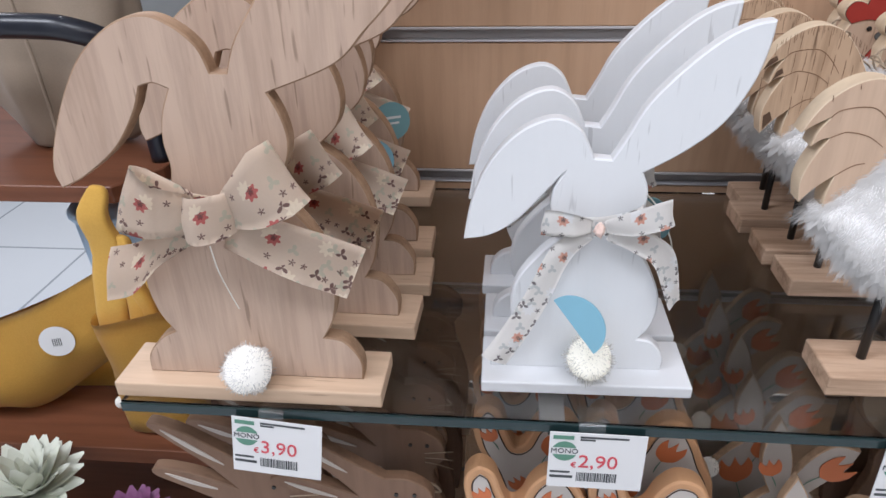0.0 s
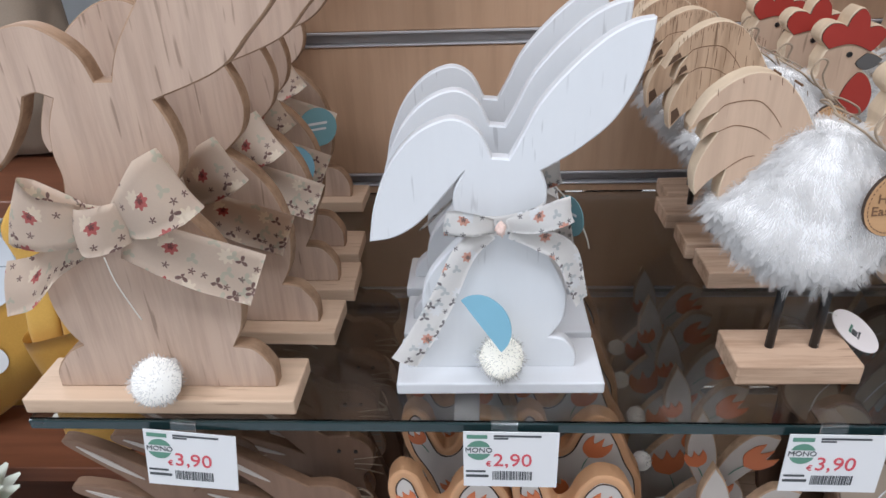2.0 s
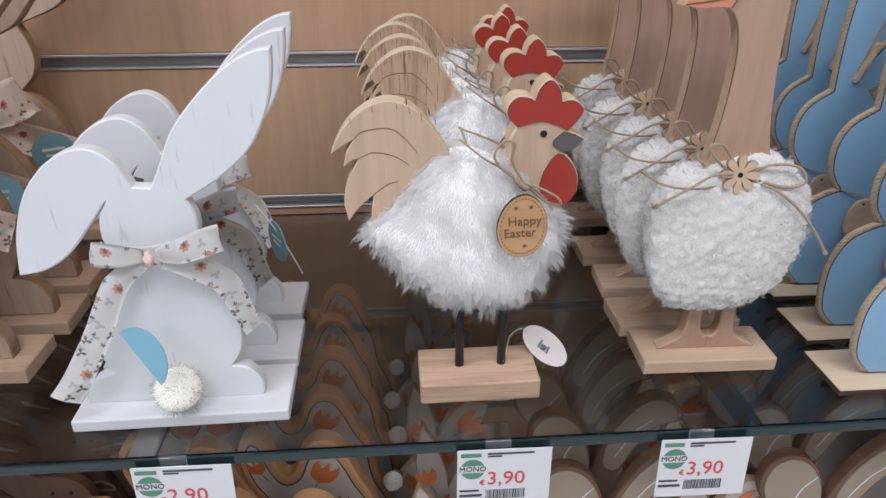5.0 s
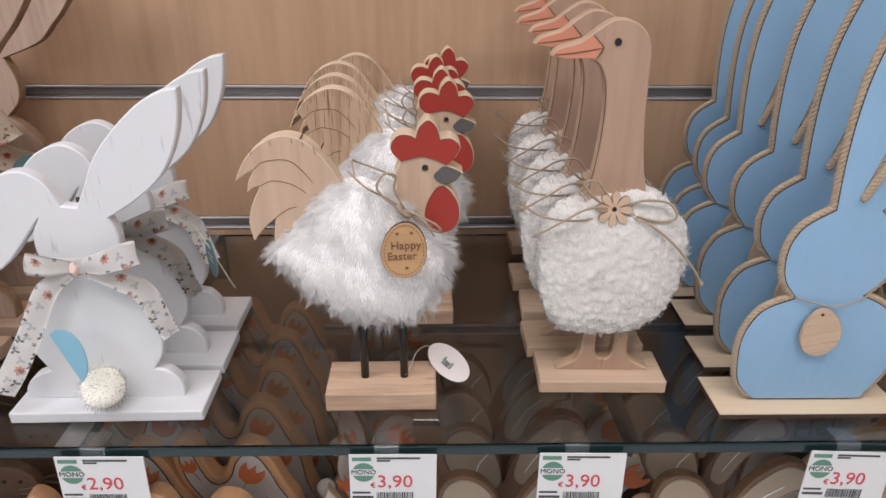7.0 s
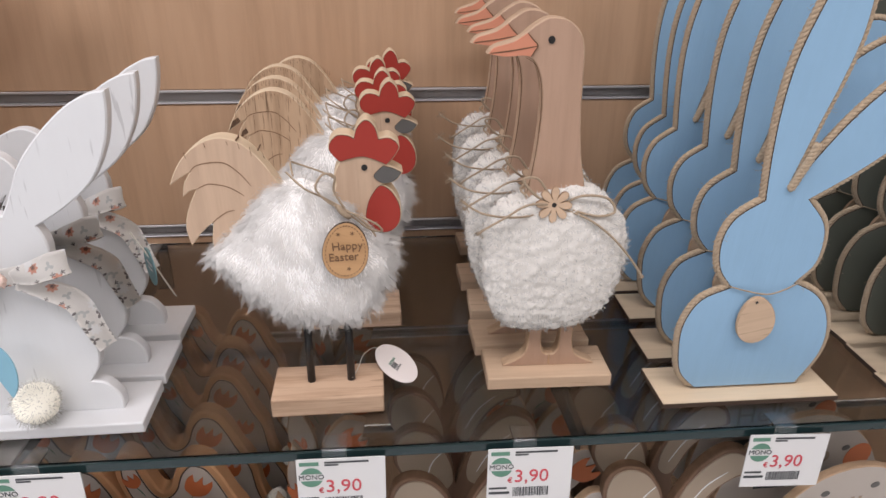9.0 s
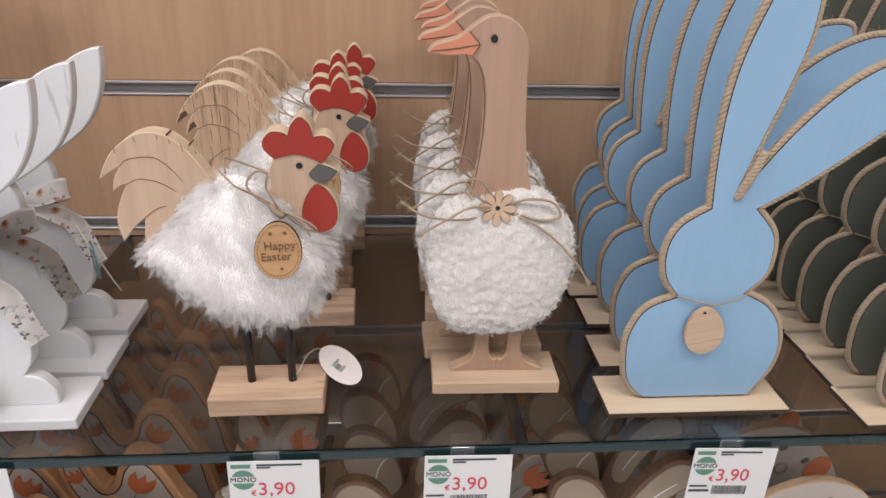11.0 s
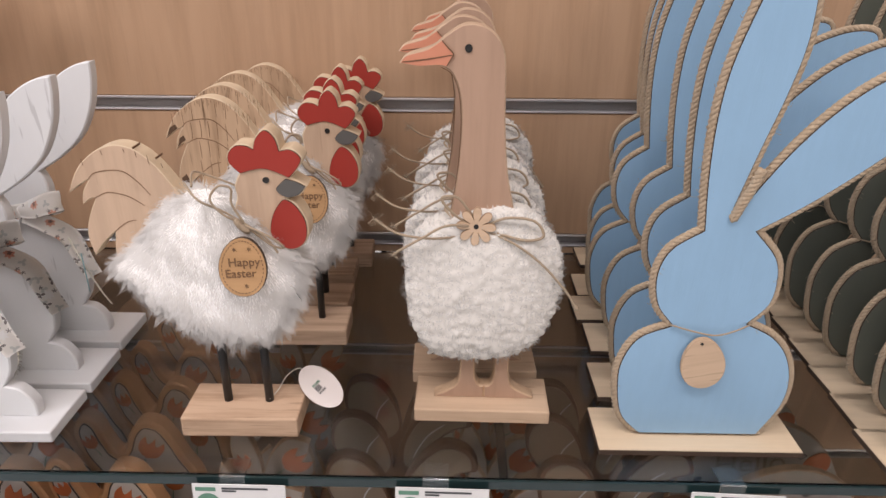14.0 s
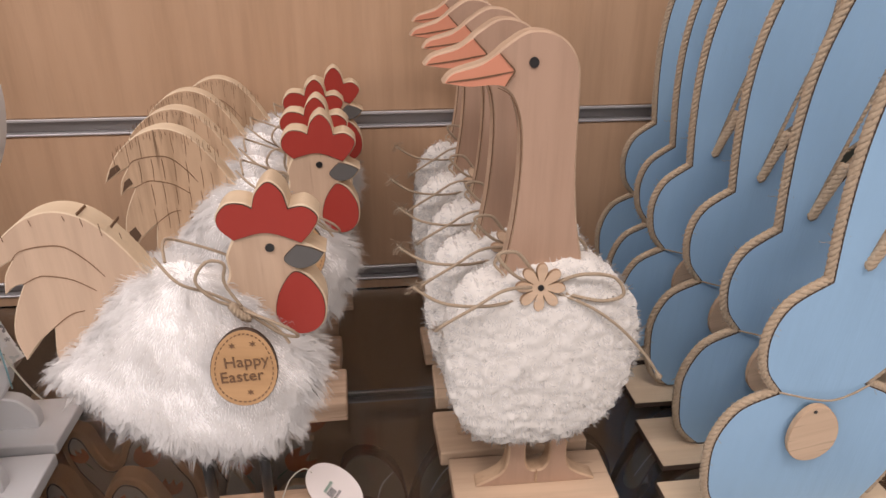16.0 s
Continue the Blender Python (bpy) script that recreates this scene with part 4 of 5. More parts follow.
    part("eye", flat(ring_loop(0.0340, 0.1880, 0.0021, 0.0020, 14), -0.0093, -0.0080), M_BLACK, root, "black round eye")
    body = Pillow(COAT, -0.006, 0.124, 0.0235, 0.0065)
    core = bmesh.new()
    bmesh.ops.create_icosphere(core, subdivisions=5, radius=1.0)
    for v in core.verts:
        p, n = body.at(v.co.copy())
        v.co = p + n * (0.0022 * noise.noise(p * 55) + 0.0008 * noise.noise(p * 190) - 0.0012)

    def lie(p, n):
        d = Vector((p.x * 0.9 + 0.004, p.y * 0.8, p.z - 0.195))
        d -= n * d.dot(n)
        stray = Vector((noise.noise(p * 60), noise.noise(p * 60 + Vector((0, 7, 0))), noise.noise(p * 60 + Vector((7, 0, 0)))))
        return d.normalized() * 0.7 + stray * 0.55 + n * 0.16

    tufts = [] if coat else [hairs(body.pick, 20000, 0.0080, 0.00042, lie, 3, 0.22, 0.1),
             locks(body.pick, 800, 10, 0.0095, 0.0005, lambda p, n: lie(p, n) + n * 0.12, 5),
             hairs(body.rim(-math.pi, math.pi, 0.35), 9000, 0.0080, 0.00042, lambda p, n: lie(p, n) * 0.8 + n * 0.45, 14, 0.3, 0.2),
             locks(body.rim(-math.pi * 1.02, 0.35, 0.3), 420, 14, 0.0155, 0.0005, lambda p, n: lie(p, n) * 0.75 + n * 0.5 + Vector((0, 0, -0.15)), 15)]
    if coat:
        part("fur", coat, M_FUR, root, "long shaggy white fur")
    else:
        furry("fur", core, tufts, M_FUR, root, "long shaggy white fur", (0, -1.0, 0.5))
    y = -0.0185
    bow = part("twine_bow", tube(smooth_path([(-0.016, -0.012, 0.187), (-0.004, -0.024, 0.180), (0.008, y, 0.171), (0.022, y, 0.162), (0.034, y, 0.152), (0.040, y - 0.002, 0.144)]), 0.00072, 6), M_TWINE, root, "jute twine bow at the neck")
    part("loop", tube(smooth_path([(0.020, y, 0.163), (0.010, y - 0.004, 0.170), (0.003, y - 0.005, 0.180), (0.008, y - 0.003, 0.188), (0.015, y - 0.001, 0.186), (0.014, y, 0.176), (0.020, y, 0.164)]), 0.00078, 6), M_TWINE, bow)
    part("loop", tube(smooth_path([(0.020, y, 0.162), (0.030, y - 0.005, 0.160), (0.041, y - 0.006, 0.154), (0.044, y - 0.003, 0.148), (0.036, y - 0.001, 0.149), (0.027, y, 0.156), (0.020, y, 0.162)]), 0.00078, 6), M_TWINE, bow)
    part("knot", rope([(0.016, y - 0.002, 0.166), (0.018, y - 0.003, 0.163), (0.021, y - 0.003, 0.160), (0.024, y - 0.002, 0.158)], 0.0020, 0.006, 3, False), M_TWINE, bow)
    part("neck_loop", tube(smooth_path([(-0.012, -0.011, 0.184), (-0.014, -0.002, 0.190), (-0.012, 0.010, 0.186), (0.01, 0.012, 0.176), (0.022, 0.010, 0.166)]), 0.00072, 6), M_TWINE, bow)
    hang_disc(root, 0.0200, -0.0295, 0.1385, -2)
    if rough:
        return root
    # card's place and tilt fit the camera's view; it touches neither base nor glass
    lean = Matrix(((0.562, -0.328, -0.760, 0.0520), (0.777, 0.525, 0.348, 0.0160), (0.285, -0.785, 0.549, 0.0175), (0, 0, 0, 1)))
    card = part("price_card", flat(ring_loop(0, 0, 0.0130, 0.0195, 30), -0.0004, 0.0004), M_PINK_CARD, root, "oval blush-white price card set beside the base to fit the view", m=lean)
    for k in range(3):
        for i in range((9, 6, 8)[k]):
            x, z, w, h = -0.0050 + i * 0.00085, 0.0040 - k * 0.0036, (0.0005, 0.0005, 0.00045)[k], (0.0010, 0.0022, 0.0008)[k]
            part("bar", flat([(x, z - h), (x + w, z - h), (x + w, z + h), (x, z + h)], -0.0007, -0.0005), M_INK if k else M_INK_GREEN, card)
    part("thread", tube(smooth_path([(0.018, -0.002, 0.019), (0.022, 0.008, 0.020), (0.026, 0.020, 0.024), (0.034, 0.024, 0.0280), (0.0395, 0.0212, 0.0272)]), 0.0004, 5), M_THREAD, root, "white thread")
    return root


first = rooster(M_TAIL, False)
first.matrix_basis = pose(0.270, 0.362, SHELF, 0, 0, 0.5)
rear = rooster(M_TAIL_ROUGH, True, [o for o in first.children if o.name.startswith("fur")][0].data)
rear.matrix_basis = pose(0.2865, 0.484, SHELF, 0, 0, 1)
for x, y, turn in ((0.2815, 0.5330, -1), (0.2775, 0.5940, 1), (0.2900, 0.6420, 2)):
    copy_thing(rear, pose(x, y, SHELF, 0, 0, turn))


# ---------------------------------------------------------------- geese with a fleece body
# goose outlines, shaped to match from the camera
GOOSE_NECK = [(-44, 245, 1), (-39, 250), (-24, 255), (-15, 262), (-4, 268), (9, 266), (18, 257), (21, 243), (22, 207), (25, 175), (30, 148), (30, 115, 1), (-14, 115, 1), (-12, 148), (-8, 175),
              (-6, 205), (-7, 225), (-12, 239), (-20, 244, 1), (-32, 243)]
GOOSE_BEAK = [(-43, 245.3, 1), (-39, 249.2), (-27, 252.6), (-18, 258.3, 1), (-11, 250.5, 1), (-15, 243.4, 1), (-21, 244.2), (-32, 243.6)]
GOOSE_LEG = [(-4, 45, 1), (-4, 22), (-8, 10), (-22, 2), (-22, 0, 1), (14, 0, 1), (14, 11, 1), (10, 12), (7, 20), (7, 45, 1)]


def goose():
    root = thing("goose", pose(0, 0, 0), "tan wooden goose with a curly white fleece body and twine bow", "easter goose", "geese")
    part("base", box(-0.0495, 0.0495, -0.0215, 0.0215, 0.0, 0.011, 0.0012), M_OAK_BASE, root, "pale timber base board")
    dx = -0.0125
    shift = lambda loop: [(x + dx, z + 0.0105) for x, z in spline(loop)]
    part("neck", cutout(shift(GOOSE_NECK), 0.011, 0.0010), [M_BEECH, M_BEECH_EDGE], root, "smooth tan wooden neck and head")
    for loop in (GOOSE_LEG, [(28 - p[0], *p[1:]) for p in GOOSE_LEG[::-1]]):
        part("leg", cutout(shift(loop), 0.011, 0.0010), [M_BEECH, M_OAK_EDGE], root, "sawn wooden leg and foot")
    part("beak", flat(shift(GOOSE_BEAK), -0.0064, -0.0050), M_CORAL, root, "coral-orange painted beak")
    part("mouth_line", flat_line([(-54.5, 256.2), (-40.5, 257.8), (-24, 260.6)], 0.0008, -0.0066), M_ENGRAVE, root)
    part("beak_line", flat_line([(-30.6, 269), (-27, 265), (-23.6, 261), (-25.5, 257.5), (-27.6, 254)], 0.0008, -0.0066), M_ENGRAVE, root)
    part("throat_line", flat_line([(-31, 253.2), (-24, 248.5), (-19.6, 236), (-18.4, 215), (-20.4, 186), (-24.6, 160)], 0.0007, -0.0056), M_ENGRAVE, root)
    part("eye", flat(ring_loop(-0.002 + dx, 0.2645, 0.0023, 0.0025, 14), -0.0063, -0.0050), M_BLACK, root, "black round eye")
    body = Pillow(FLEECE, -0.002, 0.104, 0.0240, 0.0030, 0.5)
    bm = bmesh.new()
    bmesh.ops.create_icosphere(bm, subdivisions=6, radius=1.0)
    for v in bm.verts:
        p, n = body.at(v.co.copy())
        q = p + noise.noise_vector(p * 170) * 0.0030 + noise.noise_vector(p * 420) * 0.0009
        near, _ = noise.voronoi(q * 140)
        curl = math.exp(-3.2 * near[0] * near[0])
        near, _ = noise.voronoi(q * 310)
        small = math.exp(-3.2 * near[0] * near[0])
        v.co = p + n * (0.0029 * curl + 0.0006 * small + 0.0012 * noise.noise(p * 50) - 0.0025)
    fuzz = hairs(body.pick, 16000, 0.0042, 0.0005, lambda p, n: n * 0.5 + Vector((math.sin(p.x * 900), math.cos(p.z * 800), math.sin(p.z * 1000))) * 0.8, 21)
    furry("fleece", bm, [fuzz], M_FLEECE, root, "curly cream-white fleece body", (0, -0.55, 0.2))
    y = -0.012
    bow = part("twine_bow", tube(smooth_path([(-0.073, y - 0.010, 0.160), (-0.058, y - 0.012, 0.151), (-0.036, y - 0.010, 0.147), (-0.018, y - 0.004, 0.147), (-0.004, y - 0.003, 0.153)]), 0.0009, 6), M_TWINE, root, "jute twine bow round the neck")
    tail_end = smooth_path([(-0.004, y - 0.003, 0.153), (-0.026, y - 0.012, 0.157), (-0.042, y - 0.014, 0.149), (-0.056, y - 0.013, 0.140), (-0.062, y - 0.012, 0.135)])
    bm = tube(tail_end, 0.0009, 6)
    whiskers(tail_end[-4:], 26, 0.006, 31, bm)
    whiskers([(-0.073, y - 0.010, 0.160), (-0.071, y - 0.010, 0.159), (-0.069, y - 0.011, 0.158)], 26, 0.006, 32, bm)
    part("tail", bm, M_TWINE, bow, "frayed twine end")
    part("tail", tube(smooth_path([(-0.002, y - 0.003, 0.151), (0.018, y - 0.010, 0.144), (0.036, y - 0.010, 0.130), (0.052, y - 0.010, 0.112), (0.062, y - 0.010, 0.097)]), [0.0009] * 30 + [0.0012, 0.0018, 0.0016], 6), M_TWINE, bow)
    part("loop", tube(smooth_path([(-0.006, y - 0.002, 0.153), (-0.020, y - 0.006, 0.161), (-0.030, y - 0.006, 0.173), (-0.020, y - 0.003, 0.173), (-0.012, y - 0.002, 0.163), (-0.005, y - 0.003, 0.154)]), 0.0010, 6), M_TWINE, bow)
    part("loop", tube(smooth_path([(-0.002, y - 0.003, 0.153), (0.012, y - 0.007, 0.161), (0.030, y - 0.007, 0.159), (0.036, y - 0.008, 0.149), (0.024, y - 0.008, 0.146), (0.006, y - 0.006, 0.150)]), 0.0010, 6), M_TWINE, bow)
    part("neck_loop", tube(smooth_path([(-0.020, -0.008, 0.154), (-0.028, 0.002, 0.160), (-0.010, 0.012, 0.163), (0.016, 0.010, 0.160), (0.020, -0.004, 0.156), (0.004, -0.012, 0.153)]), 0.0009, 6), M_TWINE, bow)
    flower = []
    for i in range(8 * 14):
        a = 2 * math.pi * i / (8 * 14)
        r = 0.0042 + 0.0088 * abs(math.cos(4 * a)) ** 0.45
        flower.append((r * math.sin(a), r * math.cos(a)))
    bloom = part("flower", cutout(flower, 0.0026, 0.0003), [M_OAK_BASE, M_OAK_CUT], root, "cut-out plywood daisy", m=pose(-0.0075, y - 0.0060, 0.1545, -8, 4, 0))
    part("hole", flat(ring_loop(0, 0, 0.0017, 0.0017, 12), -0.0016, -0.0012), M_BLACK, bloom)
    return root


lead = goose()
lead.matrix_basis = pose(0.4425, 0.382, SHELF, 0, 0, -1)
for x, y, turn in ((0.438, 0.4320, 1), (0.4425, 0.4880, -2), (0.439, 0.5480, 1), (0.447, 0.6320, 2)):
    copy_thing(lead, pose(x, y, SHELF, 0, 0, turn))


# ---------------------------------------------------------------- rope-edged bunnies, blue and green
# rope bunny outline fitted to the camera's view; left ear tip assumed
ROPE_PROFILE = [(-36, 1, 1), (-51, 18), (-57, 44), (-57, 66), (-48, 86), (-29, 96, 1), (-40, 111), (-44, 133), (-38, 152), (-21, 165, 1), (-25, 197), (-27, 231), (-25, 262), (-17, 295), (-8, 325), (2, 345),
                (9, 326), (13, 298), (14, 272), (10, 245), (3, 214), (-5, 175, 1), (21, 219), (48, 249), (77, 265), (100, 267), (107, 257), (101, 241), (88, 226), (66, 205), (39, 182),
                (13, 164, 1), (28, 147), (33, 130), (32, 112), (22, 98, 1), (40, 88), (53, 72), (60, 50), (59, 28), (48, 1, 1)]


def rope_bunny(name, label, group, material):
    root = thing(name, pose(0, 0, 0), label, "easter bunny", group)
    foot = part("base", box(-0.070, 0.070, -0.0245, 0.023, 0.0, 0.0036, 0.0), M_BURNT, root, "thin plywood base with burnt edges")
    part("veneer", box(-0.0696, 0.0696, -0.0241, 0.0226, 0.0037, 0.0041), M_PLY, foot, "pale plywood face")
    loop = spline(ROPE_PROFILE, 6)
    lean = pose(-0.004, -0.0050, 0.0040, 5.4, 0, 0)
    figure = part("figure", cutout(inset(loop, 0.0012), 0.006, 0.0006), [material, M_BURNT], root, "flat painted bunny panel", m=lean)
    line = [(x, -0.0006, z) for x, z in loop if z > 0.0035]
    start = min(range(len(line)), key=lambda i: (line[i][2], line[i][0]))
    line = line[start:] + line[:start]
    bm = rope(line, 0.0025, 0.0105, 3, False)
    whiskers(line, 420, 0.0055, 8, bm)
    part("rope_edge", bm, M_ROPE, figure, "twisted jute rope glued round the edge")
    part("rope_knot", rope([(-0.005, -0.003, 0.172), (-0.002, -0.004, 0.183), (0.002, -0.004, 0.194), (0.005, -0.003, 0.204)], 0.0030, 0.008, 3, False), M_ROPE, figure, "frayed rope end between the ears")
    part("string", tube(smooth_path([(-0.029, -0.004, 0.097), (-0.012, -0.0055, 0.0925), (0.001, -0.006, 0.0905), (0.012, -0.0055, 0.0935), (0.022, -0.004, 0.098)]), 0.0006, 5), M_TWINE, figure, "thin jute string")
    egg = part("egg", cutout(ring_loop(0, 0, 0.0142, 0.0208, 30, 0, 0.14), 0.0032, 0.0004), [M_OAK_BASE, M_OAK_EDGE], figure, "oval wooden egg", m=pose(-0.0038, -0.0065, 0.0685, 0, -13, 0))
    part("hole", flat(ring_loop(0, 0.0170, 0.0011, 0.0011, 10), -0.0019, -0.0015), M_BLACK, egg)
    return root


blue = rope_bunny("rope_bunny", "powder-blue wooden bunny edged with jute rope, with a wooden egg", "blue rope bunnies", M_BLUE)
blue.matrix_basis = pose(0.592, 0.353, SHELF, 0, 0, 0)
for x, y, turn in ((0.602, 0.4140, 0.5), (0.609, 0.4780, -0.5), (0.605, 0.5330, 1), (0.614, 0.5810, 0), (0.628, 0.6520, 0.5)):
    copy_thing(blue, pose(x, y, SHELF, 0, 0, turn))
green = rope_bunny("rope_bunny", "dark sage-green wooden bunny edged with jute rope", "green rope bunnies", M_GREEN)
green.matrix_basis = pose(0.780, 0.334, SHELF, 0, 0, 1)
for i in range(1, 8):
    copy_thing(green, pose(0.781 + 0.0022 * i, 0.334 + 0.0408 * i, SHELF, 0, 0, (-1) ** i))


# ---------------------------------------------------------------- price labels on the shelf's front edge
def price_label(x, price, lean, turn):
    root = thing("price_label", pose(x, 0.2975, SHELF - 0.003, lean, turn, 0), "white paper price label with red figures in a plastic clip", "price label", "price labels")
    part("card", box(0, 0.0615, -0.0004, 0.0004, -0.046, 0.0, 0.0), M_CARD, root)
    clip = part("clip", box(0.018, 0.035, 0.0006, 0.0014, -0.030, 0.0065, 0.0003, 1), M_CLIP, root, "clear plastic label clip")
    part("tongue", box(0.018, 0.035, 0.0006, 0.019, 0.0055, 0.0063, 0.0003, 1), M_CLIP, clip)
    for o in root.children_recursive:
        if o.name.startswith(("clip", "tongue")):
            o.visible_shadow = False
    bar = lambda x0, x1, z0, z1, m, name="print": part(name, box(x0, x1, -0.0007, -0.00045, z0, z1), m, root)
    bar(0.0022, 0.0155, -0.0052, -0.0022, M_INK_GREEN)
    bar(0.0195, 0.050, -0.0036, -0.0022, M_INK)
    bar(0.0195, 0.029, -0.0056, -0.0044, M_INK)
    for sign in (1, -1):
        arc = [(0.0100 + 0.0080 * math.cos(a), -0.0150 + sign * 0.0080 * math.sin(a)) for a in (0.38 + (math.pi - 0.76) * i / 14 for i in range(15))]
        part("logo_half", flat(arc, -0.0007, -0.00045), M_INK_GREEN, root, "green half-round printed mark")
    letters("MONO", 0.0056, M_INK, root, pose(0.0100, -0.0006, -0.0150, 90, 0, 0), "print")
    letters(price, 0.0150, M_INK_RED, root, pose(0.0320, -0.0006, -0.0235, 90, 0, 0), "price")
    letters("€", 0.0060, M_INK_RED, root, pose(0.0165, -0.0006, -0.0265, 90, 0, 0), "price")
    bar(0.0015, 0.0145, -0.0335, -0.0320, M_INK)
    bar(0.0015, 0.0165, -0.0378, -0.0358, M_INK)
    rnd = random.Random(4)
    xx = 0.0190
    while xx < 0.0445:
        w = rnd.choice((0.0004, 0.0007, 0.0010))
        bar(xx, xx + w, -0.0400, -0.0325, M_INK, "barcode_bar")
        xx += w + rnd.choice((0.0004, 0.0006))
    return root


price_label(-0.1650, "3,90", -5, 6)
price_label(0.0460, "2,90", -3, 0.5)
price_label(0.2500, "3,90", -4, 0.5)
price_label(0.3840, "3,90", -6, 1.0)
price_label(0.5770, "3,90", -4, 2.5)


# ---------------------------------------------------------------- figures on the lower shelf
LOW = 0.82
LOP_PROFILE = [(-30, 0, 1), (-34, 40), (-30, 80), (-22, 112), (-24, 140, 1), (-46, 150), (-72, 164), (-94, 176), (-90, 184), (-62, 180), (-28, 166, 1), (-50, 192), (-74, 214), (-88, 228), (-82, 232), (-58, 222),
               (-26, 200), (-6, 186, 1), (12, 186), (28, 174), (30, 156), (20, 138), (26, 110), (36, 70), (36, 30), (32, 0, 1)]
LOP_INNER = [[(-44, 164), (-62, 172), (-84, 179), (-66, 169)], [(-34, 192), (-56, 211), (-78, 226), (-58, 207)]]


def lop_bunny():
    root = thing("lop_eared_bunny", pose(0, 0, 0), "brown wooden lop-eared bunny with pale inner ears and twine", "easter bunny", "lop-eared bunnies")
    part("base", box(-0.04, 0.04, -0.02, 0.02, 0, 0.010, 0.001), M_OAK_BASE, root, "timber base board")
    part("figure", cutout([(x, z * 0.98 + 0.0095) for x, z in spline(LOP_PROFILE, 5)], 0.010, 0.0008), [M_BROWN, M_BROWN_EDGE], root)
    for loop in LOP_INNER:
        part("inner_ear", flat([(x, z * 0.98 + 0.0095) for x, z in spline(loop, 5)], -0.0058, -0.0046), M_CREAM, root, "pale painted inner ear")
    for x in (2, 16):
        part("eye", flat(ring_loop(x / 1000, 0.176, 0.0017, 0.0017, 10), -0.0060, -0.0046), M_BLACK, root)
    for k in range(3):
        part("whisker", tube([(0.014, -0.006, 0.168 - 0.005 * k), (0.026, -0.008, 0.172 - 0.007 * k), (0.038, -0.008, 0.174 - 0.010 * k)], 0.0005, 4), M_TWINE, root)
    part("twine_bow", tube(smooth_path([(-0.004, -0.008, 0.132), (-0.022, -0.012, 0.142), (-0.030, -0.010, 0.130), (-0.004, -0.009, 0.131), (0.018, -0.012, 0.140), (0.026, -0.010, 0.128), (-0.002, -0.008, 0.130)]), 0.0011, 5), M_TWINE, root, "jute twine bow")
    egg = part("egg", cutout(ring_loop(0.002, 0.088, 0.020, 0.026, 26, 0, 0.12), 0.004, 0.0005, -0.008), [M_OAK, M_OAK_EDGE], root, "striped wooden egg")
    for k in range(3):
        part("stripe", flat([(-0.015, 0.080 + 0.009 * k), (0.018, 0.080 + 0.009 * k), (0.018, 0.082 + 0.009 * k), (-0.015, 0.082 + 0.009 * k)], -0.0106, -0.0099), M_CREAM, egg)
    return root


lop = lop_bunny()
lop.matrix_basis = pose(-0.162, 0.332, LOW)
for col, count in ((-0.162, 6), (-0.066, 6)):
    for i in range(count):
        if col < -0.1 and i == 0:
            continue
        copy_thing(lop, pose(col + 0.004 * (i % 2), 0.332 + 0.052 * i, LOW, 0, 0, (-1) ** i))

TULIP = [(0, -8, 1), (-7, -4), (-9, 4), (-7, 10, 1), (-3, 4), (0, 11, 1), (3, 4), (7, 10, 1), (9, 4), (7, -4)]


def tulip(parent, x, z, size, turn, y, material=None):
    c, s = math.cos(turn), math.sin(turn)
    loop = [(x + size * (px * c - pz * s), z + size * (px * s + pz * c)) for px, pz in spline(TULIP, 4)]
    f = part("tulip", flat(loop, y - 0.0005, y + 0.0003), material or M_ORANGE, parent, "painted orange tulip")
    x, z = x * 1000, z * 1000
    stem = [(x + size * 8 * s, z - size * 8 * c), (x + size * (15 * s + 1), z - size * 14 * c), (x + size * (20 * s + 2), z - size * 20 * c)]
    part("stem", flat_line(stem, 0.0009, y - 0.0002), M_INK_GREEN, f)
    return f


FRAME_PROFILE = [(-42, 0, 1), (-54, 30), (-52, 70), (-44, 100), (-52, 135), (-66, 165), (-70, 195), (-60, 210), (-48, 203), (-42, 184), (-35, 169), (-27, 174), (-20, 192), (-8, 204), (8, 200), (18, 183),
                 (26, 162), (36, 140), (41, 105), (54, 70), (54, 30), (44, 0, 1)]


def framed_bunny():
    root = thing("framed_bunny", pose(0, 0, 0), "cream bunny with a thick peach wooden rim and orange tulips", "easter bunny", "peach-rimmed bunnies")
    part("base", box(-0.06, 0.06, -0.02, 0.02, 0, 0.008, 0.001), M_PEACH, root, "peach stained base board")
    loop = [(x, z * 0.97 + 0.0075) for x, z in spline(FRAME_PROFILE, 5)]
    part("rim", cutout(loop, 0.016, 0.0015), [M_PEACH, M_PEACH], root, "rounded peach wooden rim")
    inner = inset(loop, 0.0062)
    part("panel", flat(inner, -0.0092, -0.0076), M_PANEL, root, "cream-grey painted panel")
    edge = bmesh.new()
    tube([(x, -0.0092, z) for x, z in inner], 0.0006, 4, True, edge)
    part("outline", edge, M_BURNT, root, "dark painted outline")
    tulip(root, 0.012, 0.140, 1.0, -0.3, -0.0096)
    tulip(root, -0.030, 0.130, 0.9, 0.6, -0.0096)
    tulip(root, 0.020, 0.085, 1.3, -0.2, -0.0096)
    tulip(root, -0.028, 0.060, 1.2, 0.3, -0.0096)
    tulip(root, -0.056, 0.184, 0.8, 0.4, -0.0096)
    tulip(root, -0.004, 0.176, 1.25, -0.5, -0.0096)
    pompom(root, 0.036, -0.018, 0.050, 0.013, M_POM, 500, 3, "white pompom", 0.3, 0.0006)
    return root


framed = framed_bunny()
framed.matrix_basis = pose(0.150, 0.335, LOW)
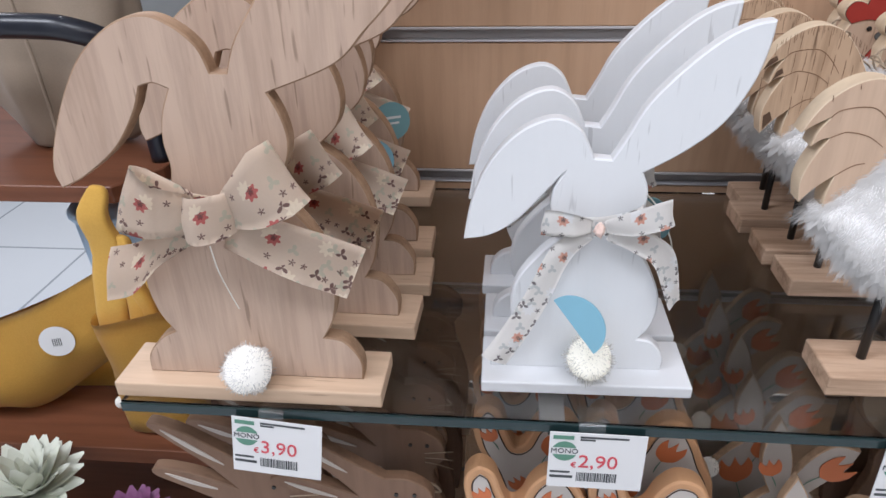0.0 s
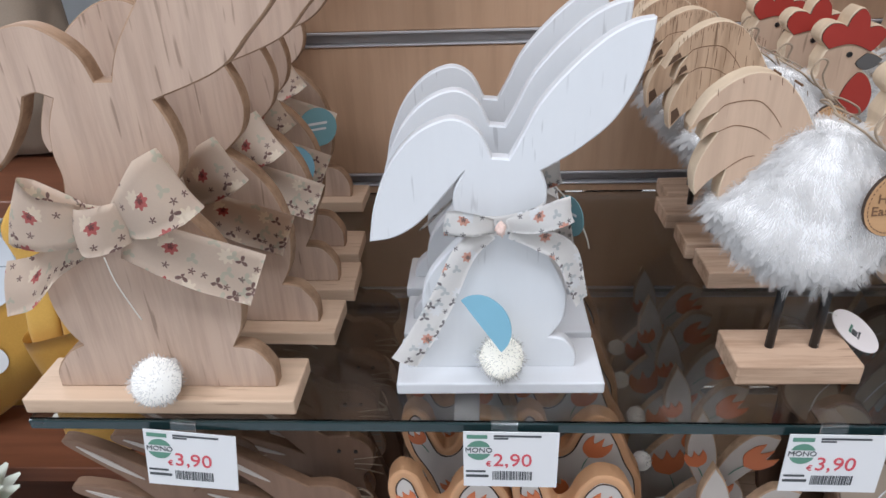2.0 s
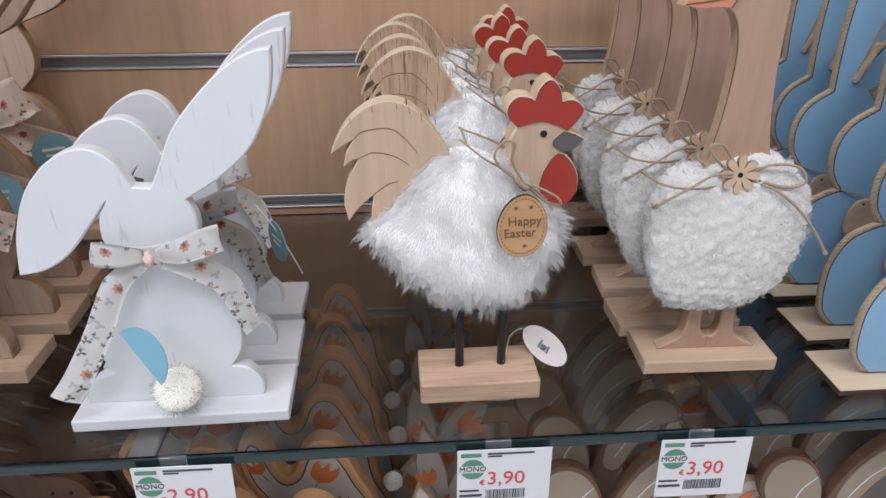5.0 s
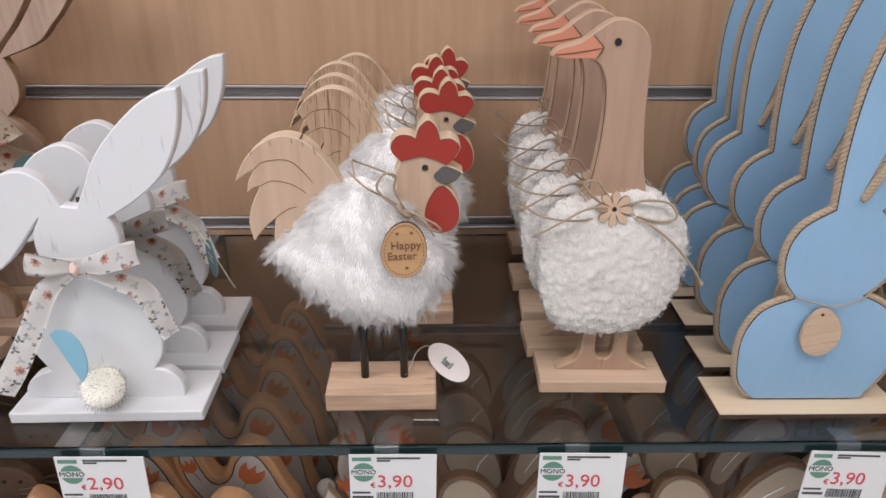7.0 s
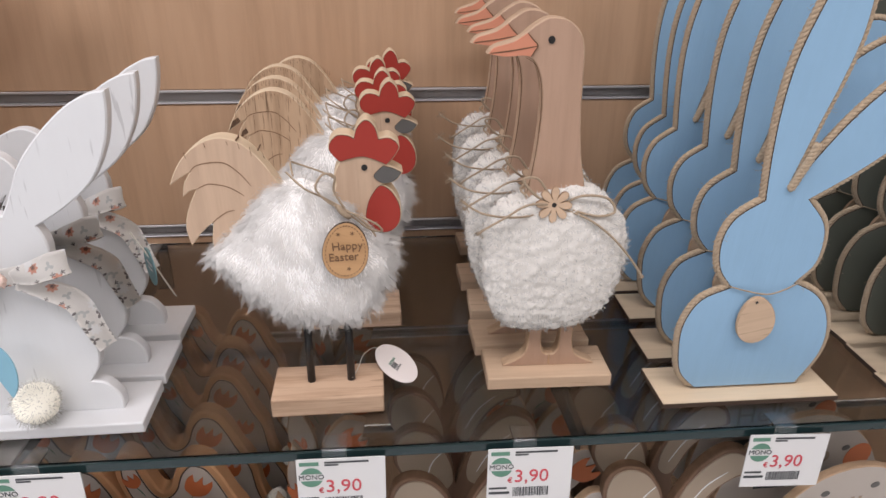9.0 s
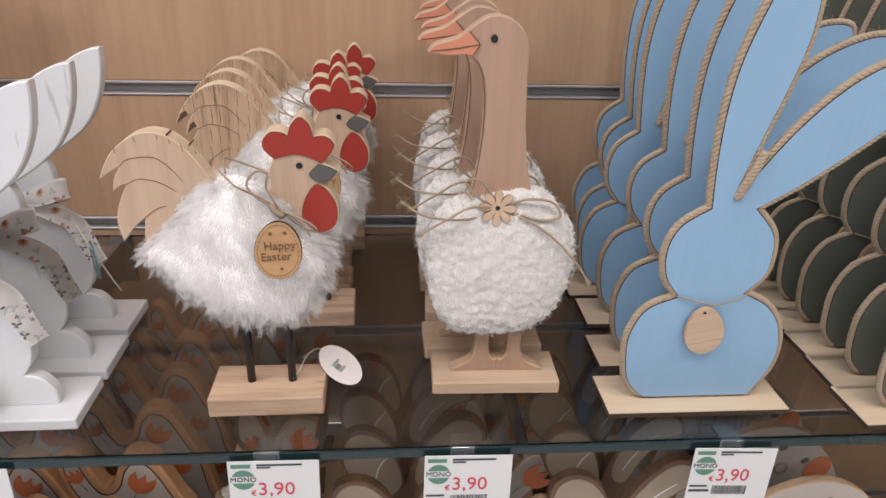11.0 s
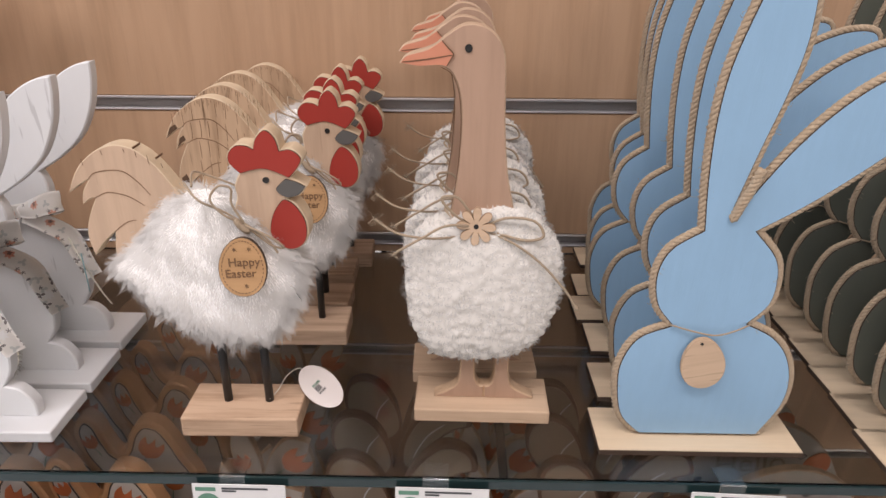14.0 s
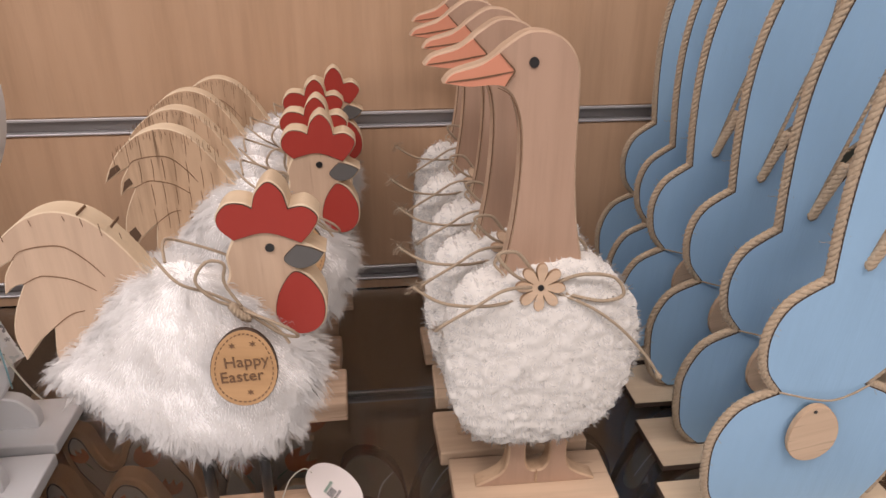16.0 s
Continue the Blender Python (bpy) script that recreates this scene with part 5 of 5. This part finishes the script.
for col, count in ((0.150, 6), (0.058, 5)):
    for i in range(count):
        if col > 0.1 and i == 0:
            continue
        copy_thing(framed, pose(col + 0.004 * (i % 2), 0.335 + 0.058 * i, LOW, 0, 0, 2 * (-1) ** i))

PRINT_PROFILE = [(-26, 0, 1), (-38, 40), (-36, 80), (-22, 106), (-8, 120, 1), (-18, 142), (-21, 166), (-14, 192, 1), (-3, 174), (4, 152), (6, 134, 1), (16, 156), (32, 172), (52, 168, 1), (46, 148), (34, 134), (24, 122, 1), (32, 110),
                 (34, 92), (28, 70), (36, 40), (28, 0, 1)]


def tulip_bunny():
    root = thing("tulip_bunny", pose(0, 0, 0), "off-white bunny cutout printed with orange tulips, with a pompom", "easter bunny", "tulip bunnies")
    part("base", box(-0.04, 0.04, -0.02, 0.02, 0, 0.008, 0.001), M_OAK_BASE, root, "timber base board")
    part("figure", cutout([(x, z * 1.05 + 0.0075) for x, z in spline(PRINT_PROFILE, 5)], 0.008, 0.0008), [M_CREAM, M_OAK_EDGE], root)
    tulip(root, -0.008, 0.098, 1.7, 0.2, -0.0046)
    tulip(root, 0.036, 0.162, 1.45, -0.9, -0.0046)
    tulip(root, -0.012, 0.160, 1.0, 0.3, -0.0046)
    tulip(root, 0.010, 0.126, 1.2, -0.4, -0.0046)
    tulip(root, 0.012, 0.046, 1.4, -0.3, -0.0046)
    pompom(root, -0.036, -0.012, 0.110, 0.0105, M_POM, 400, 4, "white pompom", 0.3, 0.0006)
    return root


printed = tulip_bunny()
printed.matrix_basis = pose(0.240, 0.338, LOW)
for i in range(1, 6):
    copy_thing(printed, pose(0.240 + 0.006 * (i % 2), 0.338 + 0.055 * i, LOW, 0, 0, (-1) ** i))
for i in range(5):
    copy_thing(printed, pose(0.448 + 0.005 * (i % 2), 0.342 + 0.055 * i, LOW, 0, 0, 3 * (-1) ** i))

EAR_PROFILE = [(-28, 0, 1), (-34, 40), (-30, 80), (-26, 104), (-28, 124), (-22, 140, 1), (-44, 158), (-58, 184), (-56, 208), (-42, 218), (-24, 212), (-10, 190), (-4, 158, 1), (4, 186), (18, 214), (38, 232), (58, 226), (66, 206), (50, 200),
               (34, 184), (20, 150, 1), (26, 128), (26, 106), (30, 80), (34, 40), (30, 0, 1)]
EAR_INNER = [[(-23, 146), (-43, 162), (-55, 184), (-53, 206), (-41, 215), (-25, 209), (-12, 188), (-7, 160)], [(6, 164), (8, 188), (21, 212), (39, 228), (56, 223), (61, 208), (48, 203), (31, 186), (18, 158)]]


def eared_bunny():
    root = thing("eared_bunny", pose(0, 0, 0), "brown wooden bunny cutout with pale grey inner ears", "easter bunny", "grey-eared bunnies")
    part("base", box(-0.045, 0.045, -0.02, 0.02, 0, 0.010, 0.001), M_OAK_BASE, root, "timber base board")
    part("figure", cutout([(x, z * 0.97 + 0.0095) for x, z in spline(EAR_PROFILE, 5)], 0.010, 0.0008), [M_BROWN, M_BROWN_EDGE], root)
    for loop in EAR_INNER:
        part("inner_ear", flat([(x, z * 0.97 + 0.0095) for x, z in spline(loop, 5)], -0.0062, -0.0046), M_INNER, root, "pale grey inner ear")
    for line in ([(-30, 166), (-26, 186), (-16, 200)], [(14, 176), (26, 198), (42, 212)]):
        part("ear_line", flat_line(line, 0.0012, -0.0064), M_CARD, root)
    for x in (-9, 9):
        part("eye", flat(ring_loop(x / 1000, 0.124, 0.0018, 0.0018, 10), -0.0060, -0.0046), M_BLACK, root)
    return root


eared = eared_bunny()
eared.matrix_basis = pose(0.372, 0.338, LOW)
for i in range(1, 4):
    copy_thing(eared, pose(0.372 + 0.004 * (i % 2), 0.338 + 0.053 * i, LOW, 0, 0, (-1) ** i))
for i in range(4):
    copy_thing(eared, pose(0.545 + 0.005 * (i % 2), 0.336 + 0.053 * i, LOW, 0, 0, -(-1) ** i))


def egg_sign(word, egg):
    root = thing("egg_sign", pose(0, 0, 0), "grey-beige half-egg wooden sign with paled lettering and black lines", "wooden sign", "egg signs")
    part("base", box(-0.06, 0.06, -0.015, 0.015, 0, 0.008, 0.001), M_OAK_BASE, root, "timber base board")
    part("panel", cutout([(x, z + 0.0075) for x, z in ring_loop(0, 0.105, 0.082, 0.100, 40, 0, 0.06) if z > 0.004], 0.008, 0.0008), [M_CREAM, M_OAK_EDGE], root)
    # word paler than ink: its faintness through the glass is in the colour
    letters(word, 0.030, M_INNER, root, pose(-0.010, -0.0044, 0.168, 90, -4, 0))
    for k in range(3):
        part("line", flat([(-0.045 + 0.006 * k, 0.140 - 0.026 * k), (0.045 - 0.006 * k, 0.142 - 0.026 * k), (0.045 - 0.006 * k, 0.134 - 0.026 * k), (-0.045 + 0.006 * k, 0.132 - 0.026 * k)], -0.0046, -0.0041), M_INK, root)
    for x, z in ((-0.03, 0.185), (0.012, 0.192), (0.036, 0.176), (-0.055, 0.150)):
        part("spot", flat(ring_loop(x, z, 0.004, 0.0028, 10, 0.5), -0.0046, -0.0041), M_GREY, root)
    if egg:
        part("painted_egg", flat(ring_loop(0.050, 0.165, 0.012, 0.016, 18, -0.4), -0.0047, -0.0041), M_ORANGE, root, "orange painted egg")
    return root


sign = egg_sign("Hello", False)
sign.matrix_basis = pose(0.705, 0.330, LOW)
second = egg_sign("Hello", True)
second.matrix_basis = pose(0.700, 0.392, LOW)
for i in range(2, 6):
    copy_thing(second, pose(0.702 - 0.006 * (i % 2), 0.330 + 0.060 * i, LOW, 0, 0, (-1) ** i))


# ---------------------------------------------------------------- brown stand beside the shelf
stand = thing("display_stand", pose(0, 0, 0), "red-brown laminate stand with two shelves on black posts", "display stand")


def slab(outline, z0, z1):
    bm = bmesh.new()
    a = [bm.verts.new((x, y, z0)) for x, y in outline]
    b = [bm.verts.new((x, y, z1)) for x, y in outline]
    bm.faces.new(a[::-1])
    bm.faces.new(b)
    for i in range(len(a)):
        bm.faces.new((a[i], a[(i + 1) % len(a)], b[(i + 1) % len(a)], b[i]))
    bmesh.ops.bevel(bm, geom=bm.edges[:], offset=0.0012, segments=1, affect="EDGES")
    return bm


part("shelf", slab([(-1.3, 0.60), (-0.408, 0.60), (-0.374, 0.655), (-0.374, 1.05), (-1.3, 1.05)], 1.104, 1.124), M_WALNUT, stand, "upper red-brown shelf board with a cut corner")
part("shelf", slab([(-1.3, 0.535), (-0.34, 0.540), (-0.34, 0.75), (-1.3, 0.75)], 0.776, 0.800), M_WALNUT, stand, "lower red-brown shelf board")
part("shelf", slab([(-1.3, 0.36), (-0.30, 0.36), (-0.30, 0.75), (-1.3, 0.75)], 0.60, 0.622), M_WALNUT, stand, "lowest red-brown shelf board")
for x, y in ((-0.358, 0.70), (-0.358, 1.02), (-1.25, 0.70), (-1.25, 1.02)):
    part("post", box(x - 0.015, x + 0.015, y - 0.02, y + 0.02, 0.0, 1.165, 0.003), M_BLACK, stand, "black steel post")

hoop = thing("clothes_rail", pose(0, 0, 0), "navy-black bent steel tube with a canvas bag on it", "rail")
part("tube", tube(smooth_path([(-0.80, 0.62, 1.286), (-0.60, 0.62, 1.287), (-0.46, 0.62, 1.287), (-0.415, 0.625, 1.281), (-0.392, 0.645, 1.262), (-0.386, 0.67, 1.22), (-0.386, 0.68, 1.125)]), 0.0125, 14), M_TUBE, hoop)

bag = thing("canvas_bag", pose(-0.52, 0.74, 1.125), "khaki canvas bag standing on the brown shelf", "bag")
core = blob(0, 0, 0.15, 0.115, 0.050, 0.17, 4, 0.16, 3.0)
for v in core.verts:
    v.co.z = max(v.co.z, 0.002)
    v.co.y += 0.006 * math.sin(v.co.x * 60)
part("body", core, M_KHAKI, bag)
part("seam", tube(smooth_path([(0.010, -0.056, 0.02), (0.014, -0.062, 0.10), (0.006, -0.060, 0.20), (0.004, -0.045, 0.28)]), 0.0022, 6), M_KHAKI, bag, "stitched seam")
flap = blob(0.085, -0.01, 0.235, 0.05, 0.045, 0.035, 3, 0.2, 7.0)
part("flap", flap, M_KHAKI, bag, "folded canvas flap")

# mustard felt pieces
boat = thing("felt_basket", pose(-0.628, 0.622, 0.802, 0, 0, 4), "mustard-yellow felt basket with a round price sticker", "basket")
bm = bmesh.new()
cols, rows_n, grid = 30, 14, []
for i in range(cols + 1):
    u = i / cols
    line = []
    for j in range(rows_n + 1):
        v = j / rows_n
        x = (u - 0.5) * 0.34
        top = 0.082 + 0.125 * u ** 1.6
        low = 0.0 + 0.075 * max(0, u - 0.55) ** 1.4 * 4
        z = low + (top - low) * v
        y = -0.075 * math.sin(math.pi * min(1, 0.15 + 0.8 * v)) * (1 - 0.5 * u) + 0.004 * math.sin(17 * u + 5 * v)
        line.append(bm.verts.new((x, y, z)))
    grid.append(line)
for a, b in zip(grid, grid[1:]):
    for j in range(rows_n):
        bm.faces.new((a[j], b[j], b[j + 1], a[j + 1])).smooth = True
bmesh.ops.solidify(bm, geom=bm.faces[:], thickness=-0.005)
part("side", bm, M_YELLOW, boat)
back = bmesh.new()
grid = []
for i in range(cols + 1):
    u = i / cols
    grid.append([back.verts.new(((u - 0.5) * 0.34, 0.02 + 0.05 * math.sin(math.pi * v), (0.078 + 0.120 * u ** 1.6) * v)) for v in (j / 8 for j in range(9))])
for a, b in zip(grid, grid[1:]):
    for j in range(8):
        back.faces.new((a[j], b[j], b[j + 1], a[j + 1])).smooth = True
bmesh.ops.solidify(back, geom=back.faces[:], thickness=-0.005)
part("back", back, M_YELLOW, boat)
st = part("sticker", flat(ring_loop(0, 0, 0.0200, 0.0200, 24), -0.0004, 0.0004), M_CARD, boat, "round white price sticker", m=pose(0.108, -0.0500, 0.128, -6, 0, 12))
for k in range(5):
    part("line", flat([(-0.005 + 0.0022 * k, -0.006), (-0.004 + 0.0022 * k, -0.006), (-0.004 + 0.0022 * k, 0.004), (-0.005 + 0.0022 * k, 0.004)], -0.0007, -0.0005), M_INK, st)

pouch = thing("felt_pouch", pose(-0.408, 0.592, 0.802), "mustard-yellow felt pouch with folded strips in its pocket", "pouch")
bm = bmesh.new()
grid = []
for i in range(33):
    a = 2 * math.pi * i / 32
    line = []
    for j in range(11):
        v = j / 10
        w = 0.052 + 0.008 * v
        line.append(bm.verts.new((w * math.cos(a), 0.034 * math.sin(a) + 0.004 * math.sin(3 * a + 6 * v), 0.004 + v * (0.172 + 0.016 * math.cos(a)))))
    grid.append(line)
for a, b in zip(grid, grid[1:]):
    for j in range(10):
        bm.faces.new((a[j], b[j], b[j + 1], a[j + 1])).smooth = True
bmesh.ops.solidify(bm, geom=bm.faces[:], thickness=0.004)
part("pocket", bm, M_YELLOW, pouch)
for x, w, h, ln in ((-0.026, 0.019, 0.330, 7), (-0.002, 0.011, 0.270, 3), (0.014, 0.009, 0.262, -3), (0.034, 0.010, 0.285, 2)):
    strip = blob(0, 0, 0, 1, 1, 1, 4)
    for v in strip.verts:
        s = [math.copysign(abs(c) ** 0.55, c) for c in v.co]
        wave = 0.004 * math.sin(9 * v.co.z + 40 * x)
        v.co = Vector((s[0] * w + wave, s[1] * 0.009 + wave * 0.6, s[2] * h / 2))
    part("strip", strip, M_YELLOW, pouch, "folded mustard felt strip", m=pose(x, 0.014 if w > 0.04 else -0.004, h / 2 + 0.004, 3, ln, 10 * x))
part("bead", blob(-0.058, -0.006, 0.030, 0.007, 0.007, 0.009, 2), M_POM, pouch, "small white bead")

tub = thing("plastic_basket", pose(-0.474, 0.705, 0.801), "light blue plastic basket on the lower brown shelf", "basket")
part("shell", tube([(0, 0, 0.002), (0, 0, 0.004), (0, 0, 0.14), (0, 0, 0.250)], [0.036, 0.040, 0.048, 0.054], 28), M_LTBLUE, tub)
part("rim", tube([(0.054 * math.cos(a), 0.054 * math.sin(a), 0.252) for a in (2 * math.pi * i / 32 for i in range(32))], 0.005, 8, True), M_LTBLUE, tub, "rolled light blue rim")


def bloom(name, x, y, z, r, material, label, seed):
    root = thing(name, pose(x, y, z), label, "artificial flower", "artificial flowers")
    rnd = random.Random(seed)
    for ring_no, (count, lift, size) in enumerate(((16, 0.1, 1.0), (14, 0.55, 0.9), (10, 1.0, 0.75), (6, 1.35, 0.6))):
        for i in range(count):
            a = 2 * math.pi * (i + 0.5 * ring_no) / count + rnd.uniform(-0.12, 0.12)
            bm = bmesh.new()
            for s in range(6):
                t = s / 5
                w = 0.26 * r * size * math.sin(math.pi * (0.12 + 0.83 * t))
                d = r * size * t
                c = 0.25 * r * t * t
                for q in (-1, 0, 1):
                    bm.verts.new((d * math.cos(lift), q * w, d * math.sin(lift) + c + abs(q) * w * 0.4))
            bm.verts.ensure_lookup_table()
            for s in range(5):
                for q in range(2):
                    k = s * 3 + q
                    bm.faces.new((bm.verts[k], bm.verts[k + 3], bm.verts[k + 4], bm.verts[k + 1])).smooth = True
            part("petal", bm, material, root, m=pose(0, 0, 0, 0, rnd.uniform(-8, 8), math.degrees(a)))
    part("stem", tube([(0, 0, -0.10), (0.004, 0, -0.05), (0, 0, 0.0)], 0.002, 6), M_INK_GREEN, root, "green plastic stem")
    return root


for i, (x, y, z, r) in enumerate(((-0.520, 0.470, 0.815, 0.062), (-0.480, 0.440, 0.750, 0.050), (-0.60, 0.430, 0.735, 0.055))):
    bloom("white_flower", x, y, z - 0.02, r, M_PETAL, "greenish white artificial chrysanthemum flower head", i)
# added plum blooms stand in for purple-tinted wrapping behind the white flowers
for i, (x, y, z, r) in enumerate(((-0.405, 0.465, 0.755, 0.044), (-0.350, 0.455, 0.750, 0.042), (-0.435, 0.42, 0.725, 0.040))):
    bloom("plum_flower", x, y, z, r, M_PURPLE, "plum flower added in place of purple wrapping", 10 + i)
